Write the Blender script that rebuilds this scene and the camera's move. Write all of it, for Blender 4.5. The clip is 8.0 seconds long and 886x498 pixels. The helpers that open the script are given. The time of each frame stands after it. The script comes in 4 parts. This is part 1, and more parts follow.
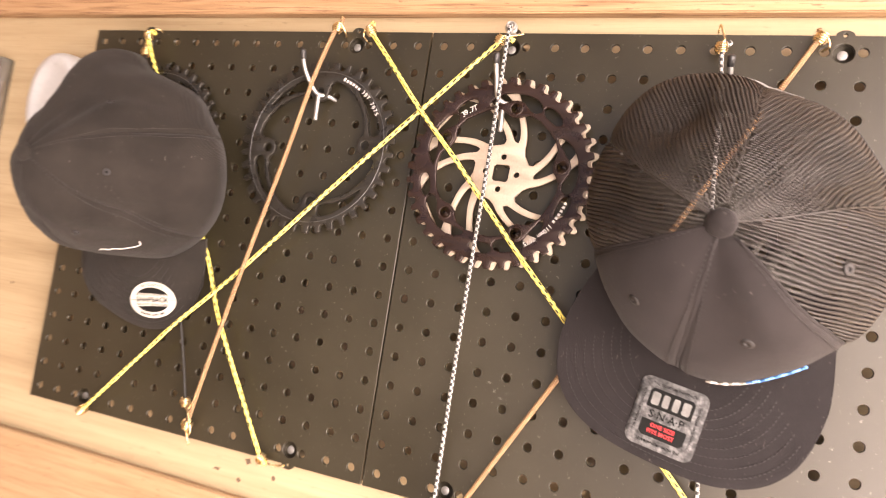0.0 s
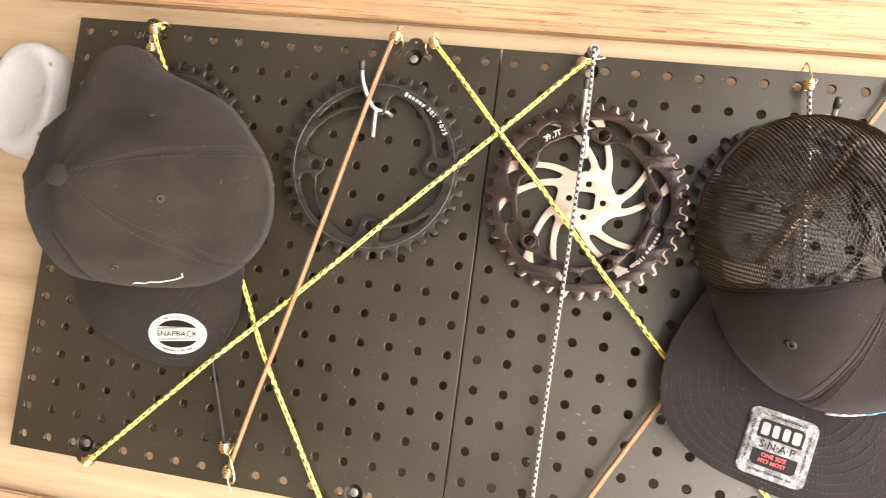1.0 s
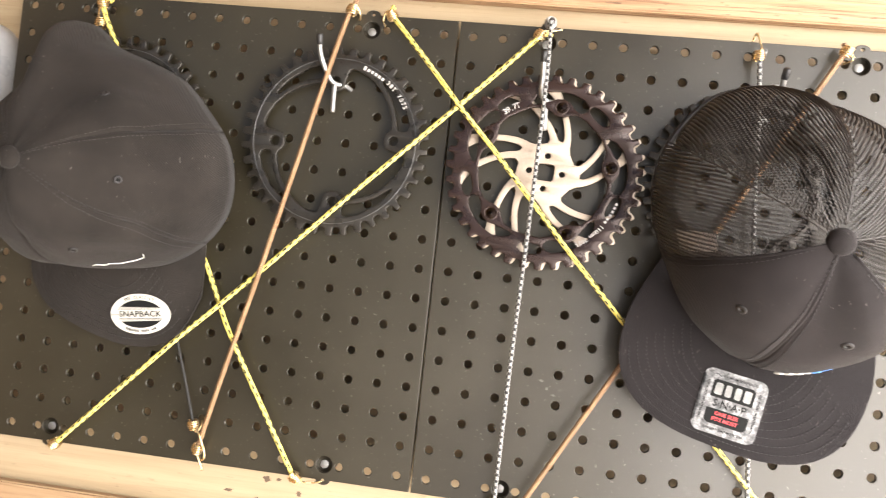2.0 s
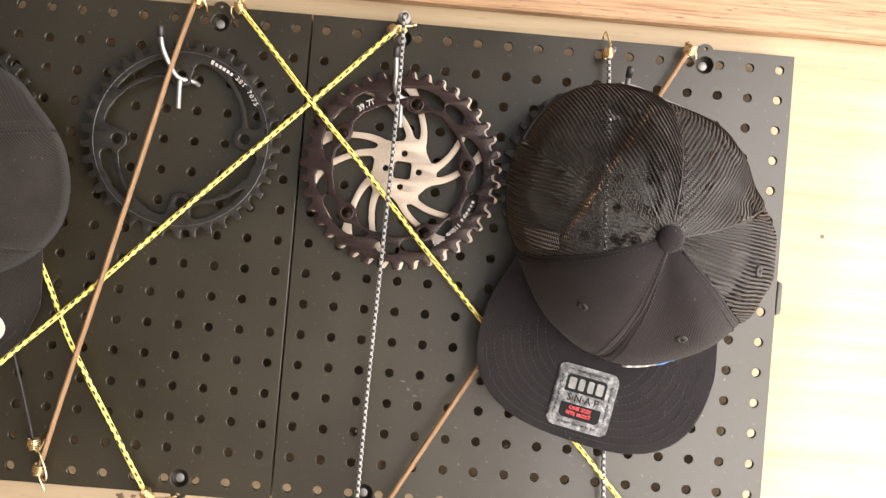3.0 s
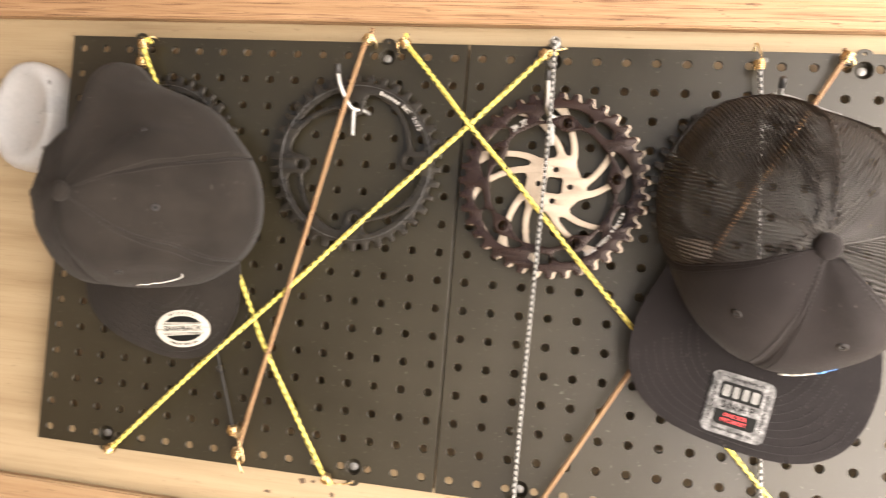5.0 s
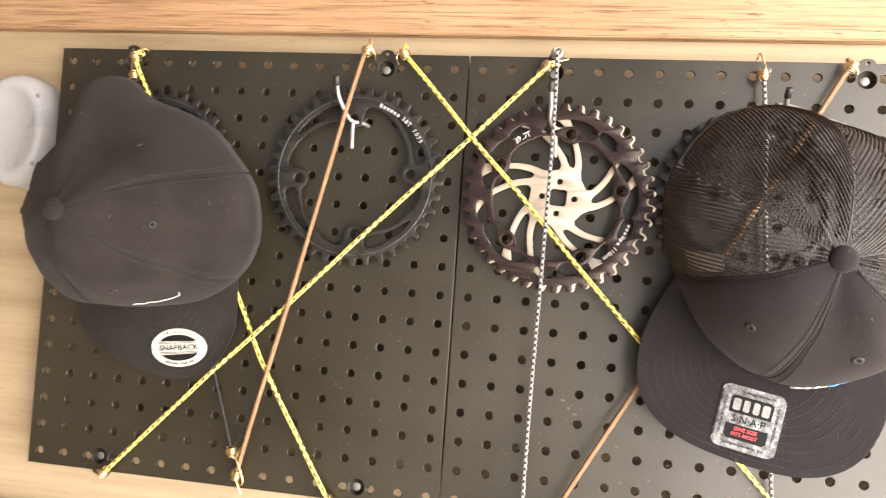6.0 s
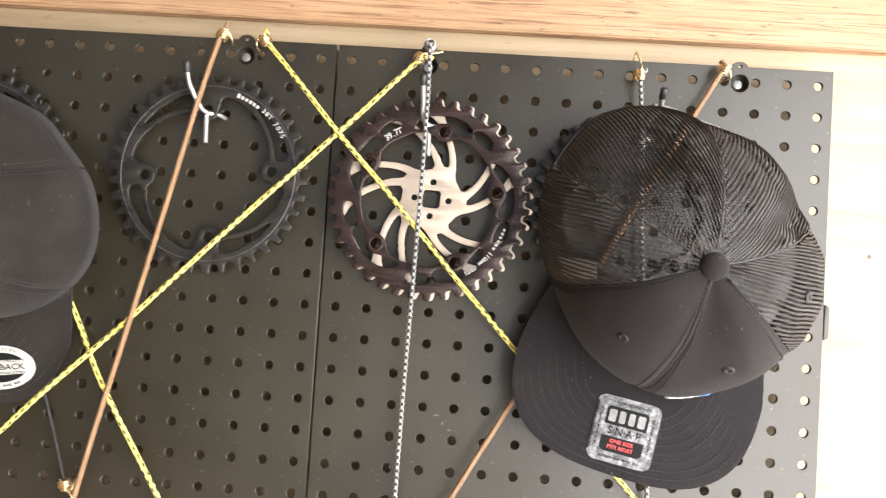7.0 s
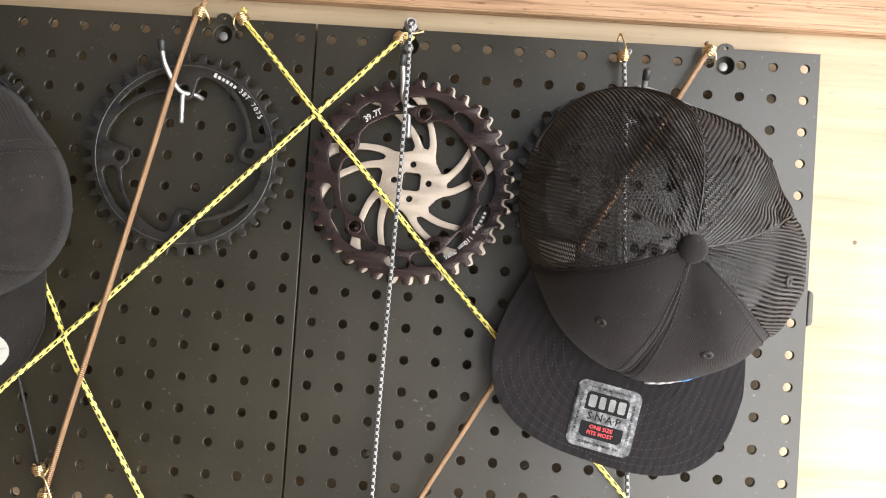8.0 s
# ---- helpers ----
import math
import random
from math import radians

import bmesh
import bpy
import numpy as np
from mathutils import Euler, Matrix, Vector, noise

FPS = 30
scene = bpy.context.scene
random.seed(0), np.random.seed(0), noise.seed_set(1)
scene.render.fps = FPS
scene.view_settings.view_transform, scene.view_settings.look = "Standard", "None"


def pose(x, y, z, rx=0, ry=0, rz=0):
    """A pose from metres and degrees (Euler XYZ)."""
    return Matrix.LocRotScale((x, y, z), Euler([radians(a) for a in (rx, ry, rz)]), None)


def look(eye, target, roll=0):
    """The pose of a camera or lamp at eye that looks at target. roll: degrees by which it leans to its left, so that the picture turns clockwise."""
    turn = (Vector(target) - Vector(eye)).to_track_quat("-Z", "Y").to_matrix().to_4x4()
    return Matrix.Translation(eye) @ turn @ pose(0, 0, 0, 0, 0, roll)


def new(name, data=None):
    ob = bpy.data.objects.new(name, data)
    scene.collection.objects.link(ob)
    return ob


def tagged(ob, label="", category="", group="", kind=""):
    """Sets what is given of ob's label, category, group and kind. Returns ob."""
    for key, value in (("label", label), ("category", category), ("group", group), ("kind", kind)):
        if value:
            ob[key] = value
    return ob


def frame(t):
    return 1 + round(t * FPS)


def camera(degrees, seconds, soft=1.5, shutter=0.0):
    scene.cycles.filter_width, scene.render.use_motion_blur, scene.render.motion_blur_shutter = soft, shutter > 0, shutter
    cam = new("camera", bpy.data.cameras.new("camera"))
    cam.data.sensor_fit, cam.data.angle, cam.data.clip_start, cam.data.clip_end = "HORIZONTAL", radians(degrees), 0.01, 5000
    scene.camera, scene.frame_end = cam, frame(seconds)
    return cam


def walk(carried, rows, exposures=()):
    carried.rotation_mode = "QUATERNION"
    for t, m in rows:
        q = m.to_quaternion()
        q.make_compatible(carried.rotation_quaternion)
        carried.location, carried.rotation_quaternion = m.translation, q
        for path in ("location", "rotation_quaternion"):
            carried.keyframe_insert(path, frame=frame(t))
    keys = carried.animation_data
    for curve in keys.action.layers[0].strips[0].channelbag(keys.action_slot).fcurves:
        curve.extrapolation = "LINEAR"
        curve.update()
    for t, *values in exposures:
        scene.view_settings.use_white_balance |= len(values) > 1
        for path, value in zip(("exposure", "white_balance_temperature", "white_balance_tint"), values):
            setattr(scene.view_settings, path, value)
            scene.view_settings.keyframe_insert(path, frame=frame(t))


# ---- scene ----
cam = camera(63.92, 8.0, soft=1.1, shutter=0.5)
EXPO = [(0.0, 0.9, 7200, 28), (0.5, 1.13, 6600, 20), (1.0, 0.87, 6550, 17), (2.5, 0.76, 6200, 13), (3.0, 0.22, 6300, 15), (3.5, -0.13, 6350, 14), (4.0, -0.06, 6450, 14), (4.5, 0.15, 6650, 16), (5.0, 0.58, 6800, 16), (6.5, 0.73, 6150, 14), (8.0, 0.12, 5780, 11)]
PATH = [
    (0, (0.2675, -0.5698, 1.4703), (-0.467, 1.286, 1.5984), 8.81),
    (0.5, (0.1353, -0.5762, 1.4886), (-0.2544, 1.382, 1.6048), 7.86),
    (1, (0.0717, -0.5968, 1.4895), (-0.2572, 1.3724, 1.6075), 7.62),
    (1.2, (0.0646, -0.6021, 1.4937), (-0.248, 1.3722, 1.5606), 7.32),
    (2.3, (0.0803, -0.6042, 1.4967), (-0.0717, 1.3896, 1.5359), 5.49),
    (2.5, (0.0939, -0.5998, 1.5006), (-0.008, 1.3969, 1.5515), 5.0),
    (3, (0.1194, -0.5907, 1.5087), (0.1377, 1.409, 1.5376), 4.84),
    (3.5, (0.1333, -0.5997, 1.5041), (0.0523, 1.3978, 1.4466), 4.47),
    (4, (0.1351, -0.6037, 1.493), (-0.0061, 1.3913, 1.4921), 3.95),
    (4.5, (0.1311, -0.6103, 1.5054), (-0.0648, 1.3801, 1.515), 3.88),
    (5, (0.1082, -0.6324, 1.5033), (-0.2569, 1.3336, 1.5428), 4.63),
    (5.2, (0.0958, -0.6396, 1.508), (-0.3043, 1.3197, 1.5416), 4.72),
    (6.5, (0.0889, -0.6029, 1.5085), (-0.0979, 1.3867, 1.5902), 3.45),
    (7, (0.1131, -0.578, 1.5164), (0.0595, 1.4197, 1.5962), 3.66),
    (7.5, (0.1251, -0.5684, 1.513), (0.076, 1.4302, 1.5717), 4.01),
    (8, (0.1268, -0.5693, 1.5126), (0.0835, 1.4296, 1.5644), 3.89),
]
walk(cam, [(t, look(eye, target, roll)) for t, eye, target, roll in PATH], EXPO)

# ---- light ----
world = bpy.data.worlds.new("sky")
scene.world = world
world.use_nodes = True
wn = world.node_tree
sky = wn.nodes.new("ShaderNodeTexSky")
sky.sky_type, sky.sun_disc = "NISHITA", False
sky.sun_elevation, sky.sun_rotation = radians(50.5), radians(166)
wn.links.new(sky.outputs[0], wn.nodes["Background"].inputs[0])
wn.nodes["Background"].inputs[1].default_value = 0.06

sun = new("sun", bpy.data.lights.new("sun", "SUN"))
sun.data.energy, sun.data.angle, sun.data.color = 4.0, radians(2.0), (1.0, 0.96, 0.9)
sun.matrix_world = look((1.0, -4.0, 5.0), (0, 0, 0))


def daylight(name, eye, target, sx, sy, watts, colour):
    d = bpy.data.lights.new(name, "AREA")
    d.shape, d.size, d.size_y, d.energy, d.color = "RECTANGLE", sx, sy, watts, colour
    ob = new(name, d)
    ob.matrix_world = look(eye, target)
    return ob


daylight("open_side_daylight", (0.76, -0.84, 1.22), (0.0, -0.64, 1.3), 1.45, 1.8, 70, (1.0, 0.93, 0.83))
daylight("open_front_daylight", (0.55, -2.28, 0.72), (0.25, 0.0, 1.35), 2.0, 1.35, 9, (1.0, 0.93, 0.84))


# ---- materials ----
def nodes_of(name):
    m = bpy.data.materials.new(name)
    m.use_nodes = True
    nt = m.node_tree
    return m, nt, nt.nodes["Principled BSDF"]


def add(nt, kind, **values):
    n = nt.nodes.new(kind)
    for key, value in values.items():
        n.inputs[key].default_value = value
    return n


def coords(nt, scale, out="Object", turn=(0, 0, 0)):
    tc = nt.nodes.new("ShaderNodeTexCoord")
    mp = add(nt, "ShaderNodeMapping", Scale=scale, Rotation=turn)
    nt.links.new(tc.outputs[out], mp.inputs[0])
    return mp.outputs[0]


def ramp(nt, source, stops):
    r = nt.nodes.new("ShaderNodeValToRGB")
    el = r.color_ramp.elements
    while len(el) < len(stops):
        el.new(0.5)
    for e, (pos, c) in zip(el, stops):
        e.position, e.color = pos, (*c, 1) if len(c) == 3 else c
    nt.links.new(source, r.inputs[0])
    return r.outputs[0]


def grey(v):
    return (v, v, v)


def noise_tex(nt, vec, scale, detail=4, rough=0.55):
    n = add(nt, "ShaderNodeTexNoise", Scale=scale, Detail=detail, Roughness=rough)
    if vec is not None:
        nt.links.new(vec, n.inputs["Vector"])
    return n.outputs["Fac"]


def mix(nt, fac, a, b, blend="MIX"):
    m = nt.nodes.new("ShaderNodeMix")
    m.data_type, m.blend_type = "RGBA", blend
    for i, v in ((0, fac), (6, a), (7, b)):
        if isinstance(v, (int, float)):
            m.inputs[i].default_value = v
        elif isinstance(v, tuple):
            m.inputs[i].default_value = (*v, 1)
        else:
            nt.links.new(v, m.inputs[i])
    return m.outputs[2]


def bump(nt, bsdf, height, strength=0.3, distance=0.001):
    b = add(nt, "ShaderNodeBump", Strength=strength, Distance=distance)
    nt.links.new(height, b.inputs["Height"])
    nt.links.new(b.outputs[0], bsdf.inputs["Normal"])
    return b


def surface(name, dark, light, rough=(0.4, 0.6), metal=0.0, grain=400, blotch=12, relief=0.15, depth=0.0004, spec=0.5):
    """A plain material with blotches and fine grain."""
    m, nt, b = nodes_of(name)
    v = coords(nt, (1, 1, 1))
    big, fine = noise_tex(nt, v, blotch, 5), noise_tex(nt, v, grain, 3)
    both = mix(nt, 0.4, big, fine)
    nt.links.new(ramp(nt, both, [(0.3, dark), (0.7, light)]), b.inputs["Base Color"])
    nt.links.new(ramp(nt, big, [(0.3, grey(rough[0])), (0.75, grey(rough[1]))]), b.inputs["Roughness"])
    b.inputs["Metallic"].default_value, b.inputs["Specular IOR Level"].default_value = metal, spec
    bump(nt, b, fine, relief, depth)
    return m


def wood(name, pale, mid, dark, along=1.0, across=26.0, streak=0.5, fine=420):
    m, nt, b = nodes_of(name)
    v = coords(nt, (along, across, across))
    wav = noise_tex(nt, coords(nt, (0.8, 5, 5)), 2.2, 3)
    rings = noise_tex(nt, v, 3.0, 6, 0.62)
    pores = noise_tex(nt, coords(nt, (14, fine, fine)), 1.0, 3, 0.6)
    col = ramp(nt, rings, [(0.28, dark), (0.46, mid), (0.62, pale)])
    col = mix(nt, 0.35, col, ramp(nt, wav, [(0.3, mid), (0.7, pale)]))
    col = mix(nt, ramp(nt, pores, [(0.52, grey(0)), (0.72, grey(streak))]), col, dark)
    specks = noise_tex(nt, coords(nt, (60, 330, 330)), 1.0, 2, 0.6)
    col = mix(nt, ramp(nt, specks, [(0.66, grey(0)), (0.74, grey(0.55 * streak + 0.15))]), col, tuple(0.5 * c for c in dark))
    nt.links.new(col, b.inputs["Base Color"])
    nt.links.new(ramp(nt, pores, [(0.3, grey(0.5)), (0.7, grey(0.68))]), b.inputs["Roughness"])
    bump(nt, b, pores, 0.25, 0.0004)
    return m


def twill(name, dark, light, pitch=1500.0, turn=0.7, fuzz=True):
    """Woven cotton: diagonal ribs, faded patches and lint."""
    m, nt, b = nodes_of(name)
    w = nt.nodes.new("ShaderNodeTexWave")
    w.inputs["Scale"].default_value, w.inputs["Distortion"].default_value = pitch / 8.5, 0.7
    w.inputs["Detail"].default_value = 1.5
    nt.links.new(coords(nt, (1, 0.6, 1), turn=(0, turn, 0)), w.inputs["Vector"])
    v = coords(nt, (1, 1, 1))
    patch = noise_tex(nt, v, 22, 5, 0.6)
    thread = noise_tex(nt, v, 1600, 2)
    col = ramp(nt, patch, [(0.32, dark), (0.72, light)])
    col = mix(nt, ramp(nt, w.outputs["Fac"], [(0.2, grey(0.0)), (0.9, grey(0.3))]), col, tuple(1.6 * c for c in light))
    lint = noise_tex(nt, coords(nt, (1, 1, 0.35)), 520, 2)
    col = mix(nt, ramp(nt, lint, [(0.70, grey(0)), (0.75, grey(0.28))]), col, (0.22, 0.2, 0.18))
    nt.links.new(col, b.inputs["Base Color"])
    b.inputs["Roughness"].default_value = 0.92
    b.inputs["Specular IOR Level"].default_value = 0.15
    b.inputs["Sheen Weight"].default_value = 0.05
    b.inputs["Sheen Roughness"].default_value = 0.5
    bump(nt, b, mix(nt, 0.5, w.outputs["Fac"], thread), 0.75, 0.0005)
    return m


def braid(name, ground, fleck, other, kind, along, rough=0.6):
    """Braided cord sheath: u runs along the cord in metres, v once round it."""
    m, nt, b = nodes_of(name)
    tc = nt.nodes.new("ShaderNodeTexCoord")
    sep = nt.nodes.new("ShaderNodeSeparateXYZ")
    nt.links.new(tc.outputs["UV"], sep.inputs[0])

    def maths(op, a, c, d=0.0):
        n = nt.nodes.new("ShaderNodeMath")
        n.operation = op
        for i, v in enumerate((a, c, d)):
            if isinstance(v, (int, float)):
                n.inputs[i].default_value = v
            else:
                nt.links.new(v, n.inputs[i])
        return n.outputs[0]

    def lane(ku, kv, start, end):
        f = maths("FRACT", maths("MULTIPLY_ADD", sep.outputs[1], kv, maths("MULTIPLY", sep.outputs[0], ku)), 0)
        return maths("MULTIPLY", maths("GREATER_THAN", f, start), maths("LESS_THAN", f, end)), f

    if kind == "check":
        p, _ = lane(along, 0, 0.0, 0.5)
        q, _ = lane(0, 2, 0.0, 0.5)
        mask = maths("ABSOLUTE", maths("SUBTRACT", p, q), 0)
        second, f1 = lane(along * 3, 2, 0.0, 0.25)
        second = maths("MULTIPLY", second, 0.7)
    elif kind == "dash":
        p, _ = lane(along, 0.5, 0.0, 0.52)
        q, _ = lane(along * 0.12, 4, 0.0, 0.5)
        mask = maths("MULTIPLY", p, q)
        second, f1 = lane(along * 4, 2, 0.0, 0.3)
        second = maths("MULTIPLY", second, 0.5)
    else:
        mask, _ = lane(along, 2, 0.0, 0.34)
        second, _ = lane(along, -2, 0.0, 0.3)
    _, f1 = lane(along * 4, 4, 0.0, 0.5)
    _, f2 = lane(along * 4, -4, 0.0, 0.5)
    col = mix(nt, second, ground, other)
    col = mix(nt, mask, col, fleck)
    fray = noise_tex(nt, coords(nt, (1, 1, 1)), 900, 3)
    col = mix(nt, ramp(nt, fray, [(0.5, grey(0)), (0.85, grey(0.35))]), col, tuple(0.35 * c for c in ground))
    nt.links.new(col, b.inputs["Base Color"])
    b.inputs["Roughness"].default_value = rough
    h = mix(nt, 0.5, ramp(nt, f1, [(0.0, grey(0)), (0.5, grey(1)), (1.0, grey(0))]), ramp(nt, f2, [(0.0, grey(0)), (0.5, grey(1)), (1.0, grey(0))]))
    bump(nt, b, h, 0.5, 0.0004)
    return m


def plastic_board():
    m, nt, b = nodes_of("black_plastic")
    v = coords(nt, (1, 1, 1))
    haze, fine = noise_tex(nt, v, 6, 6, 0.65), noise_tex(nt, v, 900, 2)
    dust = noise_tex(nt, v, 260, 2, 0.7)
    scratch = noise_tex(nt, coords(nt, (30, 30, 700), turn=(0, 0.6, 0)), 1.0, 3, 0.7)
    col = ramp(nt, haze, [(0.3, (0.0148, 0.0122, 0.0068)), (0.75, (0.0295, 0.025, 0.0146))])
    col = mix(nt, ramp(nt, dust, [(0.66, grey(0)), (0.73, grey(0.6))]), col, (0.14, 0.13, 0.11))
    col = mix(nt, ramp(nt, scratch, [(0.66, grey(0)), (0.76, grey(0.12))]), col, (0.12, 0.12, 0.11))
    smudge = mix(nt, 0.5, noise_tex(nt, v, 38, 5, 0.75), noise_tex(nt, coords(nt, (1, 1, 2.2), turn=(0, 0.9, 0)), 75, 4, 0.7))
    col = mix(nt, ramp(nt, smudge, [(0.58, grey(0)), (0.72, grey(0.14))]), col, (0.12, 0.115, 0.1))
    nt.links.new(col, b.inputs["Base Color"])
    nt.links.new(ramp(nt, haze, [(0.3, grey(0.28)), (0.7, grey(0.43))]), b.inputs["Roughness"])
    bump(nt, b, fine, 0.12, 0.0003)
    return m


BOARD = plastic_board()
PINE = wood("pale_plywood", (0.4, 0.312, 0.195), (0.335, 0.253, 0.15), (0.225, 0.152, 0.082), along=1.1, across=20, streak=0.22, fine=520)
OKUME = wood("reddish_plywood", (0.4, 0.255, 0.145), (0.31, 0.182, 0.092), (0.135, 0.064, 0.03), along=3.4, across=80, streak=1.0, fine=560)
OKUME_LOW = wood("worn_plywood", (0.36, 0.245, 0.14), (0.3, 0.192, 0.103), (0.19, 0.112, 0.056), along=2.2, across=45, streak=0.6, fine=420)
# Lining out of view, darkened so the board reflects less on the left.
UNSEEN_LINING = wood("unseen_dark_lining", (0.24, 0.165, 0.095), (0.195, 0.13, 0.07), (0.13, 0.08, 0.04), along=1.0, across=12, streak=0.3)
EARTH = surface("dry_earth", (0.16, 0.12, 0.08), (0.3, 0.25, 0.18), (0.8, 0.95), grain=60, blotch=0.8, relief=0.6, depth=0.02)
TWILL_A = twill("faded_black_twill", (0.0078, 0.0066, 0.0057), (0.0195, 0.0164, 0.014), 2500, 0.75)
TWILL_B = twill("black_twill", (0.011, 0.0092, 0.0092), (0.02, 0.017, 0.017), 3100, 0.6)
BRIM_A = twill("black_brim_twill", (0.011, 0.0095, 0.0082), (0.022, 0.0187, 0.016), 2700, 0.2)
BRIM_B = twill("black_brim_cotton", (0.0105, 0.009, 0.0095), (0.019, 0.0165, 0.017), 3300, 0.1)
MESH = surface("black_nylon_net", (0.022, 0.0188, 0.017), (0.046, 0.04, 0.0365), (0.34, 0.47), grain=900, blotch=40)
THREAD = surface("black_thread", (0.006, 0.0055, 0.0055), (0.02, 0.018, 0.018), (0.6, 0.8), grain=2000)
STITCH = surface("pale_thread", (0.017, 0.0145, 0.012), (0.036, 0.031, 0.026), (0.6, 0.8), grain=2000)
ANODISED = surface("black_anodised", (0.022, 0.0195, 0.016), (0.045, 0.0405, 0.034), (0.24, 0.36), metal=0.5, grain=700, blotch=60, relief=0.08)
TITAN = surface("grey_edge", (0.05, 0.05, 0.05), (0.14, 0.14, 0.14), (0.3, 0.45), metal=0.6, grain=700, blotch=60)
BROWN = surface("brown_anodised", (0.02, 0.011, 0.0088), (0.035, 0.0202, 0.0165), (0.22, 0.34), metal=0.4, grain=700, blotch=50, relief=0.08)
STEEL = surface("brushed_steel", (0.4, 0.335, 0.265), (0.52, 0.44, 0.35), (0.42, 0.55), metal=0.4, grain=500, blotch=40, relief=0.1)
ZINC = surface("zinc_wire", (0.27, 0.27, 0.265), (0.44, 0.44, 0.425), (0.32, 0.48), metal=0.85, grain=900, blotch=90)
BRASS = surface("brass_plated_wire", (0.62, 0.43, 0.2), (0.85, 0.68, 0.4), (0.2, 0.36), metal=0.95, grain=900, blotch=120)
BOLT = surface("bolt_steel", (0.14, 0.14, 0.135), (0.28, 0.275, 0.265), (0.4, 0.6), metal=0.5, grain=900, blotch=150)
RUBBER = surface("black_vinyl", (0.012, 0.012, 0.012), (0.022, 0.022, 0.022), (0.35, 0.5), grain=900)
WHITE = surface("milky_plastic", (0.36, 0.37, 0.375), (0.45, 0.455, 0.455), (0.25, 0.38), grain=300, blotch=30, relief=0.03)
GREYCLIP = surface("grey_plastic", (0.16, 0.157, 0.153), (0.22, 0.214, 0.208), (0.4, 0.5))
CLEAR = surface("clear_plastic", (0.62, 0.6, 0.55), (0.7, 0.68, 0.62), (0.12, 0.2), grain=300, blotch=30, relief=0.02)
CLEAR.node_tree.nodes["Principled BSDF"].inputs["Transmission Weight"].default_value = 0.85
WHITE.node_tree.nodes["Principled BSDF"].inputs["Subsurface Weight"].default_value = 0.3
WHITE.node_tree.nodes["Principled BSDF"].inputs["Subsurface Radius"].default_value = (0.01, 0.01, 0.01)
LABEL_PALE = surface("cream_label", (0.42, 0.405, 0.355), (0.5, 0.485, 0.43), (0.35, 0.5), grain=500, blotch=80, relief=0.03)
LABEL_BLACK = surface("black_print_and_hole_dark", (0.005, 0.005, 0.005), (0.01, 0.01, 0.0095), (0.5, 0.62), grain=700, spec=0.12)
SILVER_INK = surface("silver_print", (0.12, 0.12, 0.115), (0.24, 0.24, 0.23), (0.35, 0.5), metal=0.3, grain=700, blotch=160)
LABEL_RED = surface("red_print", (0.5, 0.03, 0.04), (0.62, 0.06, 0.06), (0.35, 0.5), grain=700)
WHITE_INK = surface("white_ink", (0.4, 0.39, 0.37), (0.55, 0.54, 0.51), (0.5, 0.6), grain=700)
BLUE_INK = surface("blue_thread", (0.05, 0.2, 0.55), (0.12, 0.34, 0.75), (0.5, 0.7), grain=900)
STAIN = surface("dark_stain", (0.07, 0.045, 0.028), (0.17, 0.115, 0.07), (0.6, 0.8), grain=300, blotch=90)


def foil():
    m, nt, b = nodes_of("crinkled_foil")
    v = coords(nt, (1, 1, 1))
    crease = noise_tex(nt, v, 190, 4, 0.7)
    # Mirror mottling of the creases is painted into the base colour.
    nt.links.new(ramp(nt, crease, [(0.35, grey(0.06)), (0.5, grey(0.13)), (0.7, grey(0.32))]), b.inputs["Base Color"])
    b.inputs["Metallic"].default_value, b.inputs["Roughness"].default_value = 0.9, 0.45
    bump(nt, b, crease, 0.5, 0.0008)
    return m


FOIL = foil()
TAG_WHITE = surface("white_woven_tag", (0.72, 0.71, 0.69), (0.82, 0.81, 0.79), (0.6, 0.8), grain=900, blotch=120)
K, W = (0.014, 0.014, 0.014), (0.4, 0.4, 0.385)
YELLOW = braid("yellow_black_braid", (0.8, 0.68, 0.12), K, (0.8, 0.74, 0.34), "dash", 135)
PEPPER = braid("black_white_braid", W, K, (0.12, 0.12, 0.12), "check", 190)
COPPER = braid("brown_copper_braid", (0.24, 0.118, 0.05), (0.045, 0.02, 0.012), (0.6, 0.42, 0.22), "helix", 620)
CHARCOAL = braid("charcoal_braid", (0.02, 0.0195, 0.0185), (0.012, 0.012, 0.012), (0.034, 0.033, 0.031), "helix", 400)


# ---- building ----
def part(name, bm, material, parent=None, label="", smooth=True):
    """Links a bmesh as one mesh object, under a thing or a part."""
    me = bpy.data.meshes.new(name)
    bm.to_mesh(me)
    bm.free()
    if material:
        me.materials.append(material)
    if smooth:
        me.shade_smooth()
    ob = new(name, me)
    if parent:
        ob.parent = parent
    return tagged(ob, label)


def thing(name, label, category, group="", kind=""):
    return tagged(new(name), label, category, group, kind)


def box(x0, x1, y0, y1, z0, z1, bevel=0.0):
    bm = bmesh.new()
    bmesh.ops.create_cube(bm, size=1)
    for v in bm.verts:
        v.co = ((x0 + x1) / 2 + v.co.x * (x1 - x0), (y0 + y1) / 2 + v.co.y * (y1 - y0), (z0 + z1) / 2 + v.co.z * (z1 - z0))
    if bevel:
        bmesh.ops.bevel(bm, geom=bm.edges[:], offset=bevel, segments=2, affect="EDGES")
    return bm


